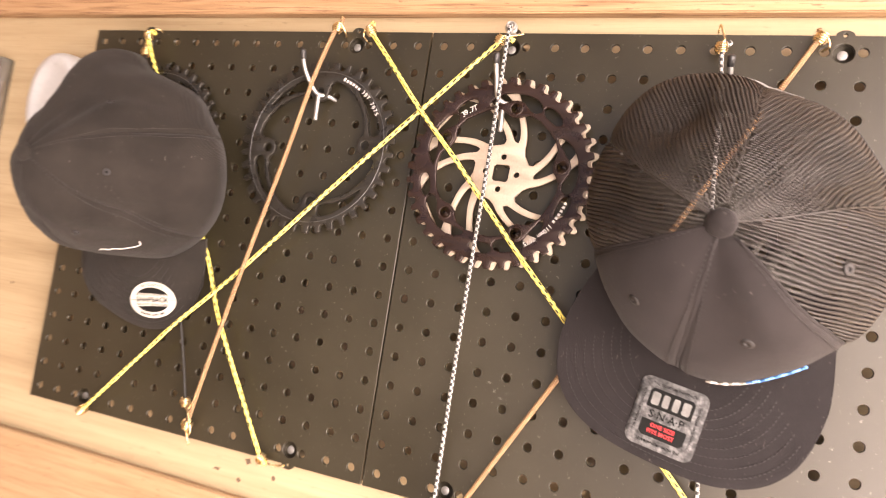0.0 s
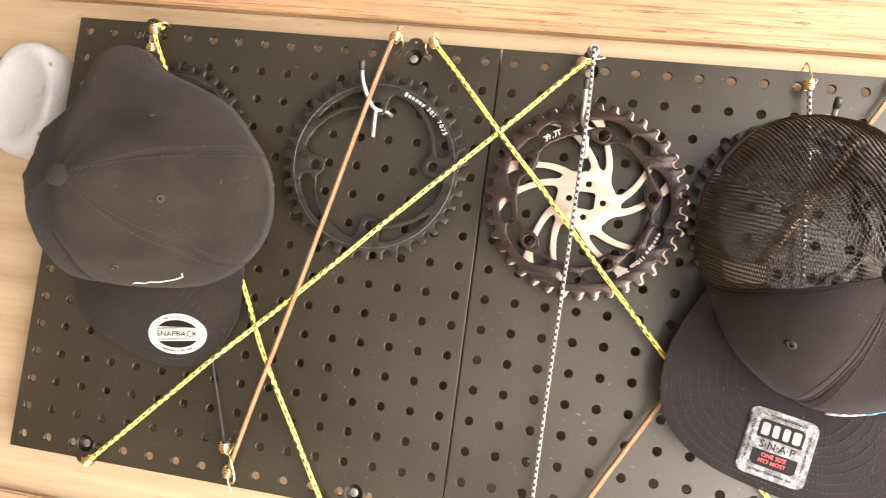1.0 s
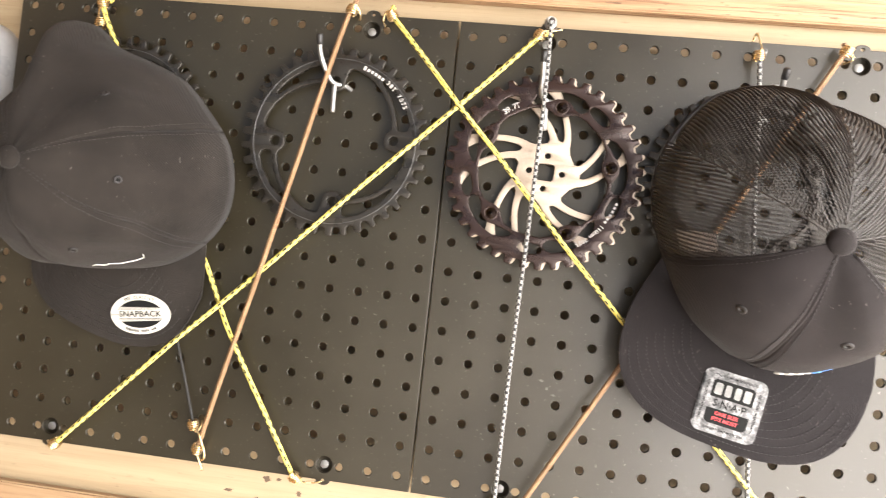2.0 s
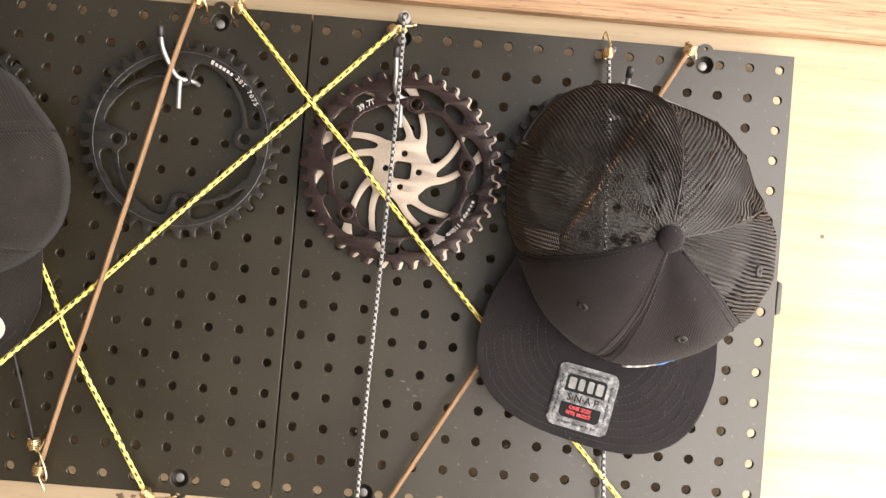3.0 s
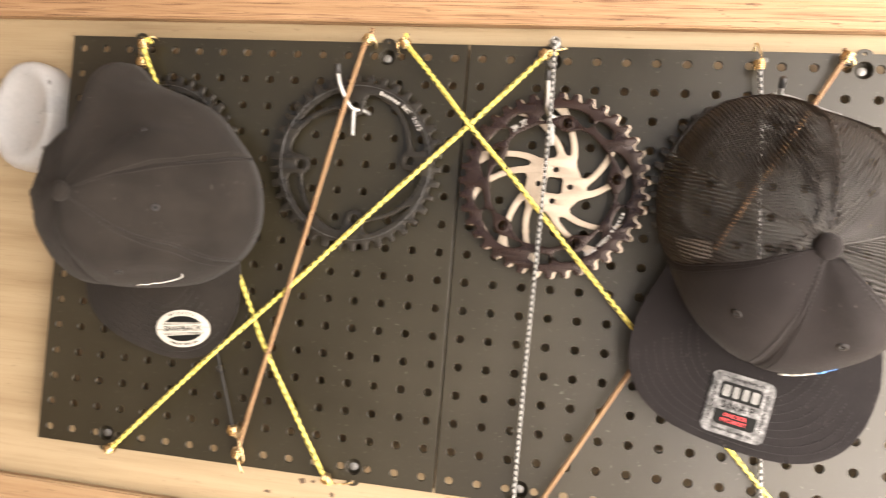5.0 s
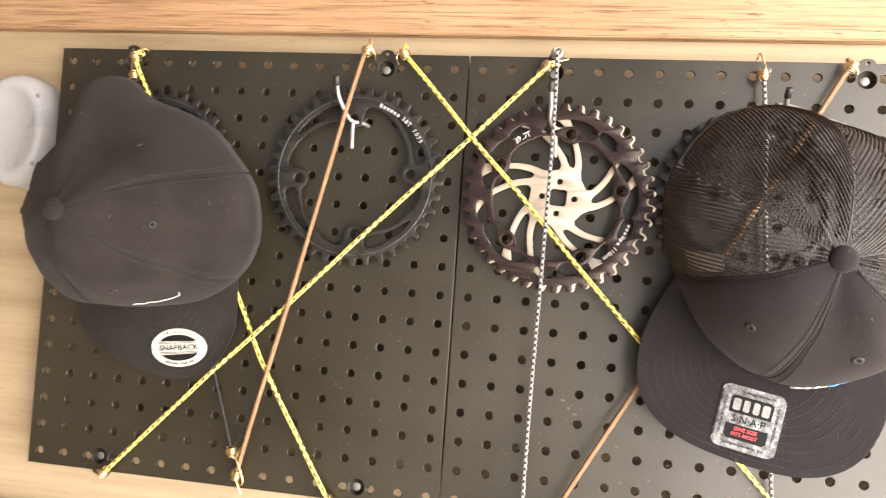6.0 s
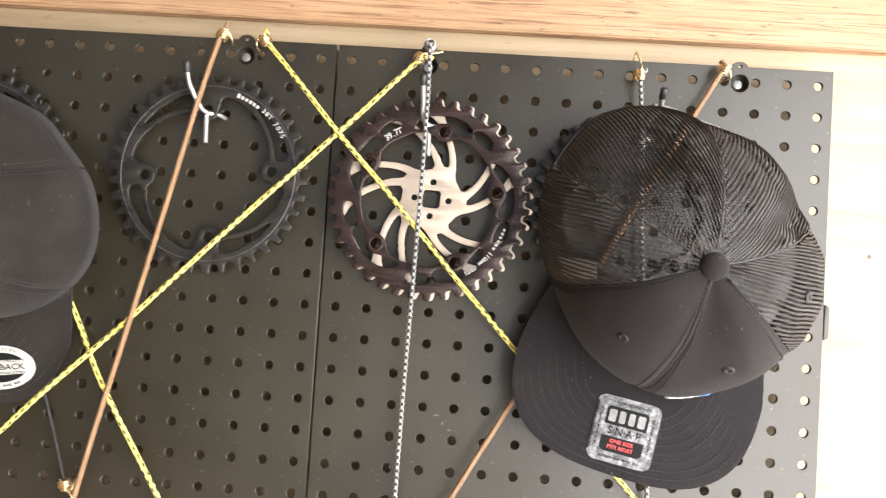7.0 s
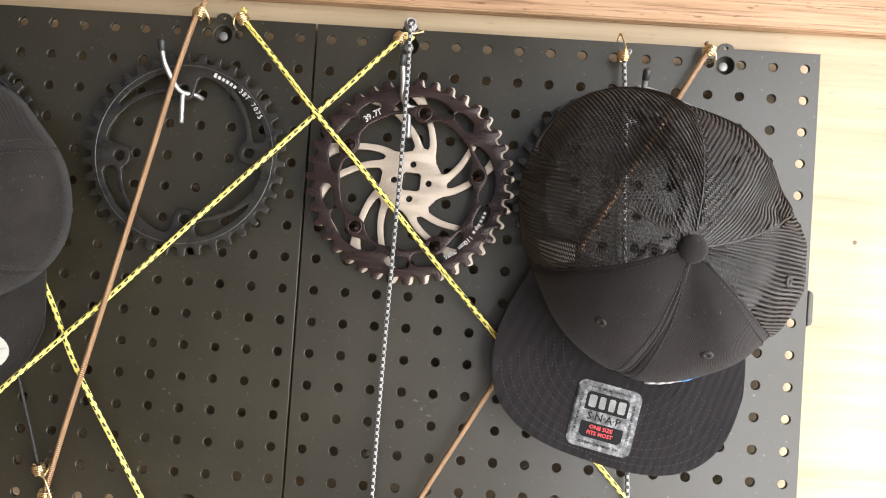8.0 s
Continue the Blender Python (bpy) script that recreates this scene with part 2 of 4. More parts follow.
def plate(contours, thick, bevel, m=None, res=0):
    """A plate lying in x and z, front towards -y, from closed outlines (x, z); inner outlines are holes."""
    cu = bpy.data.curves.new("outline", "CURVE")
    cu.dimensions, cu.fill_mode = "2D", "BOTH"
    cu.extrude, cu.bevel_depth, cu.bevel_resolution = max(thick / 2 - bevel, 0), bevel, res
    cu.offset = -bevel
    for pts in contours:
        s = cu.splines.new("POLY")
        s.points.add(len(pts) - 1)
        for p, (x, z) in zip(s.points, pts):
            p.co = (x, z, 0, 1)
        s.use_cyclic_u = True
    bm = from_curve(cu, (m or Matrix()) @ pose(0, 0, 0, 90))
    bmesh.ops.remove_doubles(bm, verts=bm.verts[:], dist=2e-6)
    return bm


def from_curve(cu, m=None):
    ob = bpy.data.objects.new("outline", cu)
    scene.collection.objects.link(ob)
    bpy.context.view_layer.update()
    me = bpy.data.meshes.new_from_object(ob.evaluated_get(bpy.context.evaluated_depsgraph_get()))
    bm = bmesh.new()
    bm.from_mesh(me)
    bpy.data.objects.remove(ob)
    bpy.data.meshes.remove(me)
    bpy.data.curves.remove(cu)
    if m is not None:
        bm.transform(m)
    return bm


def circle(cx, cz, r, n=16, a0=0.0):
    return [(cx + r * math.cos(a0 + 2 * math.pi * k / n), cz + r * math.sin(a0 + 2 * math.pi * k / n)) for k in range(n)]


def letters(text, size, spacing=1.0, bold=0.012):
    """Flat lettering in the built-in font, centred, as a bmesh in x and z."""
    cu = bpy.data.curves.new("letters", "FONT")
    cu.body, cu.size, cu.align_x, cu.align_y = text, size, "CENTER", "CENTER"
    cu.space_character, cu.resolution_u, cu.offset = spacing, 2, size * bold
    return from_curve(cu, pose(0, 0, 0, 90))


def merge(into, bm, m=None):
    if m is not None:
        bm.transform(m)
    me = bpy.data.meshes.new("piece")
    bm.to_mesh(me)
    bm.free()
    into.from_mesh(me)
    bpy.data.meshes.remove(me)


def arc_letters(text, size, cx, cz, r, a0, a1, y, inward=False):
    """Lettering along an arc, from angle a0 to a1 in degrees."""
    out = bmesh.new()
    n = len(text)
    for k, ch in enumerate(text):
        if ch == " ":
            continue
        a = radians(a0 + (a1 - a0) * (k + 0.5) / n)
        lean = math.degrees(a) - 90 if not inward else math.degrees(a) + 90
        merge(out, letters(ch, size), pose(cx + r * math.cos(a), y, cz + r * math.sin(a), 0, -lean, 0))
    return out


def smooth_path(points, steps=10):
    """A Catmull-Rom run through the points."""
    pts = [Vector(p) for p in points]
    ext = [pts[0] * 2 - pts[1], *pts, pts[-1] * 2 - pts[-2]]
    out = []
    for i in range(1, len(ext) - 2):
        p0, p1, p2, p3 = ext[i - 1:i + 3]
        for k in range(steps):
            t = k / steps
            out.append(0.5 * (2 * p1 + (p2 - p0) * t + (2 * p0 - 5 * p1 + 4 * p2 - p3) * t * t + (3 * p1 - p0 - 3 * p2 + p3) * t ** 3))
    return out + [pts[-1]]


def tube(points, r, sides=10, caps=True):
    """A round tube along the points; r is a number or one radius a point. u is the length, v goes round."""
    bm = bmesh.new()
    uv = bm.loops.layers.uv.new("UVMap")
    pts = [Vector(p) for p in points]
    n = len(pts)
    radii = r if isinstance(r, (list, tuple)) else [r] * n
    tang = [(pts[min(i + 1, n - 1)] - pts[max(i - 1, 0)]).normalized() for i in range(n)]
    side = tang[0].orthogonal().normalized()
    rings, length, lengths = [], 0.0, []
    for i, p in enumerate(pts):
        side = (side - tang[i] * side.dot(tang[i])).normalized()
        other = tang[i].cross(side)
        if i:
            length += (p - pts[i - 1]).length
        lengths.append(length)
        rings.append([bm.verts.new(p + radii[i] * (side * math.cos(2 * math.pi * k / sides) + other * math.sin(2 * math.pi * k / sides))) for k in range(sides)])
    for i in range(n - 1):
        for k in range(sides):
            j = (k + 1) % sides
            f = bm.faces.new((rings[i][k], rings[i][j], rings[i + 1][j], rings[i + 1][k]))
            for lp, (u, v) in zip(f.loops, ((lengths[i], k), (lengths[i], k + 1), (lengths[i + 1], k + 1), (lengths[i + 1], k))):
                lp[uv].uv = (u, v / sides)
    if caps:
        bm.faces.new(rings[0][::-1])
        bm.faces.new(rings[-1])
    bmesh.ops.recalc_face_normals(bm, faces=bm.faces[:])
    return bm


def lathe(profile, m, sides=24):
    """A turned body: profile of (radius, height) along its own y, which m places."""
    bm = bmesh.new()
    rings = []
    for r, h in profile:
        rings.append([bm.verts.new((r * math.cos(2 * math.pi * k / sides), h, r * math.sin(2 * math.pi * k / sides))) for k in range(sides)])
    for a, b in zip(rings, rings[1:]):
        for k in range(sides):
            j = (k + 1) % sides
            bm.faces.new((a[k], a[j], b[j], b[k]))
    bm.faces.new(rings[0][::-1])
    bm.faces.new(rings[-1])
    bmesh.ops.remove_doubles(bm, verts=bm.verts[:], dist=1e-7)
    bmesh.ops.recalc_face_normals(bm, faces=bm.faces[:])
    bm.transform(m)
    return bm


# ---- the place: a plywood wall in an added shed, open to the front and to one side ----
WALL_Y = 0.022
tagged(part("wall_back", box(-1.5, 0.96, WALL_Y, 0.06, 0.0, 2.4), PINE, smooth=False), "pale plywood wall lining behind the pegboard", "wall", kind="structure")
tagged(part("trim_top", box(-1.5, 0.96, 0.010, WALL_Y, 1.7258, 2.1, 0.0012), OKUME, smooth=False), "reddish plywood sheet with rough cut lower edge", "wall panel", kind="structure")
tagged(part("trim_bottom", box(-1.5, 0.96, 0.013, WALL_Y, 0.7, 1.2505, 0.0015), OKUME_LOW, smooth=False), "worn reddish plywood sheet below the pegboard", "wall panel", kind="structure")
# Side wall and floor are unseen, added to close the place.
tagged(part("unseen_wall_left", box(-1.56, -1.5, -1.6, 0.06, 0.0, 2.4), UNSEEN_LINING, smooth=False), "unseen plywood side wall, added and kept dark", "wall", kind="structure")
# Unseen roof; its right edge is set to bound the sun patch.
tagged(part("ceiling", box(-1.56, 0.64, -1.6, 0.06, 2.4, 2.46), UNSEEN_LINING, smooth=False), "unseen plywood ceiling, added to cut off the sun", "ceiling", kind="structure")
tagged(part("floor", box(-1.56, 1.0, -1.6, 0.06, -0.06, 0.0), UNSEEN_LINING, smooth=False), "unseen plywood floor, added", "floor", kind="structure")
tagged(part("ground", box(-300, 300, -300, 300, -0.5, -0.07), EARTH, smooth=False), "dry bare earth ground outside", "ground", kind="structure")

# ---- pegboard: two square panels with a hole every inch ----
PITCH, MID = 0.0254, 1.5
HALF = 8 * PITCH
BORES = [(sx * 0.0762 * k, MID + sz * 0.1896) for sx in (-1, 1) for k in (1, 4.333) for sz in (-1, 1)]


def pegboard_panel(x0, x1, bores):
    z0, z1 = MID - HALF, MID + HALF
    g = 0.0008
    outline = []
    low = sorted(b[0] for b in bores if b[1] < MID)
    top = sorted((b[0] for b in bores if b[1] > MID), reverse=True)
    outline.append((x0 + g, z0))
    for bx in low:
        outline += [(bx - 0.0065 * math.cos(math.pi * k / 8), z0 - 0.0042 * math.sin(math.pi * k / 8)) for k in range(9)]
    outline += [(x1 - g, z0), (x1 - g, z1)]
    for bx in top:
        outline += [(bx + 0.0065 * math.cos(math.pi * k / 8), z1 + 0.0042 * math.sin(math.pi * k / 8)) for k in range(9)]
    outline.append((x0 + g, z1))
    holes = []
    first = round(x0 / PITCH + 16)
    for c in range(first, first + 16):
        for r in range(16):
            holes.append(circle(PITCH * (c - 15.5), MID + PITCH * (7.5 - r), 0.0036, 16))
    for bx, bz in bores:
        holes.append(circle(bx, bz, 0.0073, 20))
        holes.append(circle(bx, bz + (0.0138 if bz > MID else -0.0138), 0.0015, 8))
    t = thing("pegboard_panel", "black plastic pegboard panel with round holes, dusty", "pegboard", "pegboard panels")
    part("panel", plate([outline, *holes], 0.0032, 0.0005, Matrix.Translation((0, 0.0016, 0))), BOARD, t, smooth=False)
    for bx, bz in bores:
        cup = lathe([(0.0089, 0.0033), (0.0089, WALL_Y - 0.0002), (0.0073, WALL_Y - 0.0002), (0.0073, 0.0033), (0.0089, 0.0033)], pose(bx, 0, bz), 20)
        part("standoff", cup, BOARD, t)
    # Ribs added behind the side edges, to hold back light behind the panel.
    for x in (x0 + 0.0018, x1 - 0.0018):
        part("light_stop_rib", box(x - 0.001, x + 0.001, 0.0033, 0.0085, z0 + 0.003, z1 - 0.003), BOARD, t, smooth=False)
    return t


PANELS = []
for x0, x1 in ((-16 * PITCH, 0.0), (0.0, 16 * PITCH)):
    PANELS.append(pegboard_panel(x0, x1, [b for b in BORES if x0 < b[0] < x1]))
lug = plate([[(0.4066, 1.4855), (0.4098, 1.4868), (0.4108, 1.489), (0.4108, 1.5105), (0.4098, 1.5128), (0.4066, 1.514)]], 0.004, 0.0004, Matrix.Translation((0, 0.003, 0)))
part("edge_lug", lug, BOARD, PANELS[1])
for bx, bz in BORES:
    s = thing("mounting_bolt", "grey steel bolt sunk in a pegboard bore", "bolt", "pegboard bolts")
    part("head", lathe([(0.0002, 0.003), (0.0034, 0.003), (0.004, 0.0036), (0.0041, 0.009), (0.0002, 0.009)], pose(bx - 0.0005, 0, bz - 0.0005), 14), BOLT, s)
    part("washer", lathe([(0.0002, 0.0091), (0.0068, 0.0091), (0.0068, WALL_Y - 0.0001), (0.0002, WALL_Y - 0.0001)], pose(bx, 0, bz), 16), BOLT, s)


# ---- chainrings ----
def polar(cx, cz, pts):
    return [(cx + r * math.cos(radians(a)), cz + r * math.sin(radians(a))) for a, r in pts]


def toothed(n, root, tip, start=0.0, narrow=0.0, point=0.0):
    """Outline of a chain wheel's rim: (degrees, radius)."""
    out = []
    step = 360 / n
    for k in range(n):
        c = start + k * step
        w = 1.0 - (narrow if k % 2 else 0.0)
        h = tip - root
        for d, r in ((-0.5, root - 0.0005), (-0.36, root - 0.0003), (-0.25 * w - 0.03, root + 0.15 * h), (-0.225 * w - 0.025 * (1 - point), root + 0.55 * h), ((-0.205 * w - 0.015) * (1 - 0.4 * point), root + 0.9 * h), (-0.15 * w * (1 - 0.6 * point), tip),
                     (0.15 * w * (1 - 0.6 * point), tip), ((0.205 * w + 0.015) * (1 - 0.4 * point), root + 0.9 * h), (0.225 * w + 0.025 * (1 - point), root + 0.55 * h), (0.25 * w + 0.03, root + 0.15 * h), (0.36, root - 0.0003)):
            out.append((c + d * step, r))
    return out


def four_bolt_chainring(cx, cz, y, turn, label, lettering=True):
    t = thing("chainring", label, "chainring", "bicycle chainrings")
    hub = []
    slots = []
    for q in range(4):
        a = turn + 90 * q
        hub += [(a - 9, 0.0475), (a - 8, 0.0455), (a - 4, 0.0438), (a, 0.0434), (a + 4, 0.0438), (a + 8, 0.046), (a + 10, 0.0492), (a + 12, 0.0515),
                (a + 22, 0.0535), (a + 34, 0.0562), (a + 46, 0.059), (a + 58, 0.0617), (a + 68, 0.0636), (a + 75, 0.064), (a + 78, 0.0625), (a + 79.5, 0.059), (a + 80, 0.053)]
        slots.append([(a + 9, 0.0565), (a + 14, 0.0558), (a + 25, 0.0582), (a + 38, 0.0613), (a + 50, 0.0645), (a + 52, 0.0659), (a + 50, 0.0668), (a + 38, 0.0672), (a + 20, 0.0673), (a + 11, 0.0668), (a + 8, 0.0645), (a + 7.5, 0.06)])
    cons = [polar(cx, cz, toothed(38, 0.0748, 0.0816, turn + 3, 0.25)), polar(cx, cz, hub)] + [polar(cx, cz, s) for s in slots]
    cons += [circle(cx + 0.052 * math.cos(radians(turn + 90 * q)), cz + 0.052 * math.sin(radians(turn + 90 * q)), 0.0042, 16) for q in range(4)]
    part("blade", plate(cons, 0.004, 0.0006, Matrix.Translation((0, y, 0)), 1), ANODISED, t)
    # thin lighter grey ring just inside the teeth
    lip = tube([(cx + 0.0712 * math.cos(radians(k * 3)), y - 0.0019, cz + 0.0712 * math.sin(radians(k * 3))) for k in range(121)], 0.00045, 6, False)
    part("machined_edge", lip, TITAN, t, "lighter grey edge line")
    if lettering:
        part("lettering", arc_letters("38T 7075", 0.0056, cx, cz, 0.0676, 53, 28, y - 0.0024), WHITE_INK, t, "white lettering", smooth=False)
        bars = bmesh.new()
        for k in range(6):
            a = radians(72 - 3.1 * k)
            merge(bars, box(-0.0011, 0.0011, -0.0001, 0.0001, -0.0017, 0.0019 if k == 0 else 0.0008), pose(cx + 0.0676 * math.cos(a), y - 0.0024, cz + 0.0676 * math.sin(a), 0, 90 - math.degrees(a), 0))
        part("maker_mark", bars, WHITE_INK, t, "white printed bars", smooth=False)
    return t


def steel_sprocket(cx, cz, y):
    """Silver wheel with ten swept arms and a square hole."""
    t = thing("steel_sprocket", "silver steel sprocket with swept arms and square centre hole", "sprocket", "bicycle chainrings")
    tips = [a + 72 * k for k in range(5) for a in (7, 31)]

    def mid(a, r):
        return a - 27 * (max(0.0, 0.053 - r) / 0.03) ** 1.12 + 14 * max(0.0, r - 0.053) / 0.02

    def wide(r):
        return 0.0029 + 0.0005 * max(0.0, 0.045 - r) / 0.02 + 0.0045 * max(0.0, (r - 0.052) / 0.02) ** 2

    windows = []
    for k, a in enumerate(tips):
        b = tips[(k + 1) % 10] + (360 if k == 9 else 0)
        r0 = 0.0285 if b - a < 30 else 0.0245
        rs = [r0 + (0.0735 - r0) * i / 14 for i in range(15)]
        win = [(mid(a, r) + math.degrees(wide(r) / r), r) for r in rs] + [(mid(b, r) - math.degrees(wide(r) / r), r) for r in reversed(rs)]
        mean = sum(p for p, r in win if abs(r - r0) < 1e-6) / 2
        win = [(p + (mean - p) * (0.35 if abs(r - r0) < 1e-6 else 0.0), r) for p, r in win]
        windows.append(polar(cx, cz, win))
    cons = [polar(cx, cz, toothed(39, 0.076, 0.082, 14.3, 0.0, 1.0)), *windows]
    q = 0.0072
    sq = [(-q, -q + .0018), (-q + .0018, -q), (q - .0018, -q), (q, -q + .0018), (q, q - .0018), (q - .0018, q), (-q + .0018, q), (-q, q - .0018)]
    ca, sa = math.cos(radians(-3)), math.sin(radians(-3))
    cons.append([(cx + x * ca - z * sa, cz + x * sa + z * ca) for x, z in sq])
    cons += [circle(cx + 0.0138 * math.cos(radians(a)), cz + 0.0138 * math.sin(radians(a)), 0.0026, 12) for a in (-3, 87, 177, 267)]
    part("blade", plate(cons, 0.003, 0.0004, Matrix.Translation((0, y, 0)), 1), STEEL, t)
    return t


def five_bolt_chainring(cx, cz, y, turn, label, lettering=True, finish=None, tip=0.0826):
    t = thing("chainring", label, "chainring", "bicycle chainrings")
    hub, slots = [], []
    for q in range(5):
        a = turn + 72 * q
        hub += [(a - 14, 0.0535), (a - 8, 0.0502), (a - 5, 0.0482), (a, 0.0474), (a + 5, 0.0482), (a + 8, 0.0502), (a + 14, 0.0535), (a + 24, 0.0545), (a + 36, 0.0538), (a + 48, 0.0545)]
        slots.append([(a - 20, 0.0594), (a - 18, 0.0572), (a - 13, 0.0568), (a - 9, 0.0588), (a - 5, 0.0614), (a, 0.0624), (a + 5, 0.0614), (a + 9, 0.0592), (a + 16, 0.0574), (a + 22, 0.0565), (a + 25, 0.0573),
                      (a + 24, 0.0598), (a + 19, 0.0638), (a + 12, 0.0668), (a + 4, 0.0682), (a - 6, 0.0685), (a - 14, 0.0677), (a - 19, 0.0655), (a - 21, 0.0622)])
        c = a + 42
        slots.append([(c - 9, 0.063), (c - 7, 0.0608), (c - 3, 0.0598), (c + 4, 0.06), (c + 7, 0.0612), (c + 9, 0.0641), (c + 8, 0.0672), (c + 4, 0.0687), (c - 2, 0.069), (c - 6, 0.0683), (c - 9, 0.066)])
    cons = [polar(cx, cz, toothed(39, 0.0757, tip, turn + 6, 0.2)), polar(cx, cz, hub)] + [polar(cx, cz, s) for s in slots]
    cons += [circle(cx + 0.055 * math.cos(radians(turn + 72 * q)), cz + 0.055 * math.sin(radians(turn + 72 * q)), 0.0042, 16) for q in range(5)]
    part("blade", plate(cons, 0.0036, 0.0008, Matrix.Translation((0, y, 0)), 1), finish or BROWN, t)
    for q in range(5):
        a = radians(turn + 72 * q)
        part("bolt_collar", lathe([(0.0043, -0.0024), (0.0058, -0.0024), (0.0061, -0.0018), (0.0061, 0.002), (0.0043, 0.002), (0.0043, -0.0024)], pose(cx + 0.055 * math.cos(a), y, cz + 0.055 * math.sin(a)), 18), finish or BROWN, t)
    if lettering:
        part("tooth_mark", arc_letters("39.7T", 0.0068, cx, cz, 0.0592, 129, 115, y - 0.0022), WHITE_INK, t, "white lettering", smooth=False)
        part("lettering", arc_letters("110mm 7075", 0.0052, cx, cz, 0.066, 323, 299, y - 0.0022), WHITE_INK, t, "white lettering", smooth=False)
        bars = bmesh.new()
        for k in range(6):
            a = radians(341 - 3.0 * k)
            merge(bars, box(-0.001, 0.001, -0.0001, 0.0001, -0.0017, 0.0004), pose(cx + 0.066 * math.cos(a), y - 0.0022, cz + 0.066 * math.sin(a), 0, 90 - math.degrees(a), 0))
        part("maker_mark", bars, WHITE_INK, t, "white printed bars", smooth=False)
    return t


four_bolt_chainring(-0.0965, 1.5886, -0.0085, 4.5, "black 38 tooth chainring hanging on a peg hook")
steel_sprocket(0.0858, 1.5788, -0.0065)
five_bolt_chainring(0.0838, 1.5782, -0.0125, 8, "dark brown chainring hung over a silver sprocket", tip=0.0812)
five_bolt_chainring(0.248, 1.58, -0.006, 20, "black chainring hung behind the trucker cap", False, ANODISED)
four_bolt_chainring(-0.294, 1.583, -0.006, 20, "black chainring hung behind the cotton cap", False)


# ---- peg hooks ----
def peg_hook(dx, dz, spread, reach=1.0, rise=1.0):
    t = thing("peg_hook", "zinc wire peg hook with black vinyl tip", "hook", "peg hooks")
    knee = Vector((dx - 0.0095 * spread, -0.024 * reach, dz + 0.0165 * rise))
    neck = Vector((dx - 0.0107 * spread, -0.0283 * reach, dz + 0.0258 * rise))
    tip = Vector((dx - 0.011 * spread, -0.0313 * reach, dz + 0.0345 * rise))
    arm = smooth_path([(dx + 0.013, 0.012, dz - 0.0035), (dx + 0.0125, 0.002, dz - 0.0035), (dx + 0.0085, -0.006, dz - 0.002), (dx + 0.001, -0.012, dz - 0.002), (dx - 0.004, -0.016 * reach, dz + 0.003),
                       knee, neck, neck.lerp(tip, 0.95)])
    part("wire", tube(arm, 0.0021, 10), ZINC, t)
    part("stem", tube(smooth_path([(dx + 0.001, -0.012, dz - 0.002), (dx + 0.001, -0.0115, dz - 0.012), (dx + 0.0015, -0.0115, dz - 0.0265)], 4), 0.0021, 10), ZINC, t)
    part("vinyl_tip", tube([neck.lerp(tip, f) for f in (0, 0.02, 0.5, 0.85, 0.96, 1.0)], [0.0022, 0.0027, 0.0028, 0.0029, 0.0022, 0.0006], 12), RUBBER, t, "black vinyl tip")


peg_hook(-0.1015, 1.6395, 1.0)
peg_hook(0.0795, 1.6395, 0.45)
peg_hook(0.2505, 1.6395, -0.45, 1.72, 0.8)
peg_hook(-0.2965, 1.6143, 0.5)


# ---- elastic cords with wire coil ends ----
def coil_end(t, at, along, wire_to, colour, tail=None, tail_mat=None, tail_r=0.002, size=1.0, turns=5):
    """A coil of wire round the cord's end; its free end runs to wire_to as a hook."""
    at, along = Vector(at), Vector(along).normalized()
    side = along.orthogonal().normalized()
    other = along.cross(side)
    length = 0.0085 * size
    pts = []
    for k in range(turns * 14 + 1):
        f = k / (turns * 14)
        a = 2 * math.pi * turns * f
        r = size * (0.0034 + 0.0013 * math.sin(math.pi * min(1, f * 1.15)) )
        pts.append(at + along * (f - 0.5) * length + r * (side * math.cos(a) + other * math.sin(a)))
    part("coil", tube(pts, 0.0008 * size, 7), colour, t, "coiled wire end")
    for k, path in enumerate(wire_to):
        part("hook_wire", tube(smooth_path([at + along * length * 0.45, *path], 6), 0.00085, 8), colour, t)
    if tail:
        part("cord_tail", tube(smooth_path(tail, 6), tail_r, 10), tail_mat, t)


def bungee(label, points, r, material, ends):
    t = thing("bungee_cord", label, "bungee cord", "elastic cords across the pegboard")
    part("cord", tube(smooth_path(points, 14), r, 12), material, t)
    for e in ends:
        coil_end(t, **e)
    return t


# brown cord across the black chainring
bungee("brown and copper braided elastic cord with brass coils", [(-0.0915, -0.011, 1.705), (-0.0945, -0.012, 1.699), (-0.104, -0.019, 1.652), (-0.1215, -0.0165, 1.58), (-0.1465, -0.0185, 1.468), (-0.172, -0.0125, 1.372), (-0.1855, -0.009, 1.318), (-0.187, -0.009, 1.309)], 0.0021, COPPER,
       [dict(at=(-0.0925, -0.011, 1.7025), along=(0.28, 0, 1), wire_to=[[(-0.089, -0.012, 1.706), (-0.086, -0.008, 1.7), (-0.0875, -0.001, 1.697)]], colour=BRASS, tail=[(-0.0915, -0.0105, 1.705), (-0.0905, -0.009, 1.7105), (-0.0895, -0.009, 1.7135)], tail_mat=COPPER),
        dict(at=(-0.1868, -0.009, 1.3115), along=(-0.15, 0, -1), wire_to=[[(-0.185, -0.01, 1.304), (-0.1805, -0.009, 1.2935)], [(-0.181, -0.011, 1.303), (-0.1785, -0.013, 1.309), (-0.184, -0.013, 1.3225), (-0.191, -0.011, 1.333)]], colour=BRASS)])
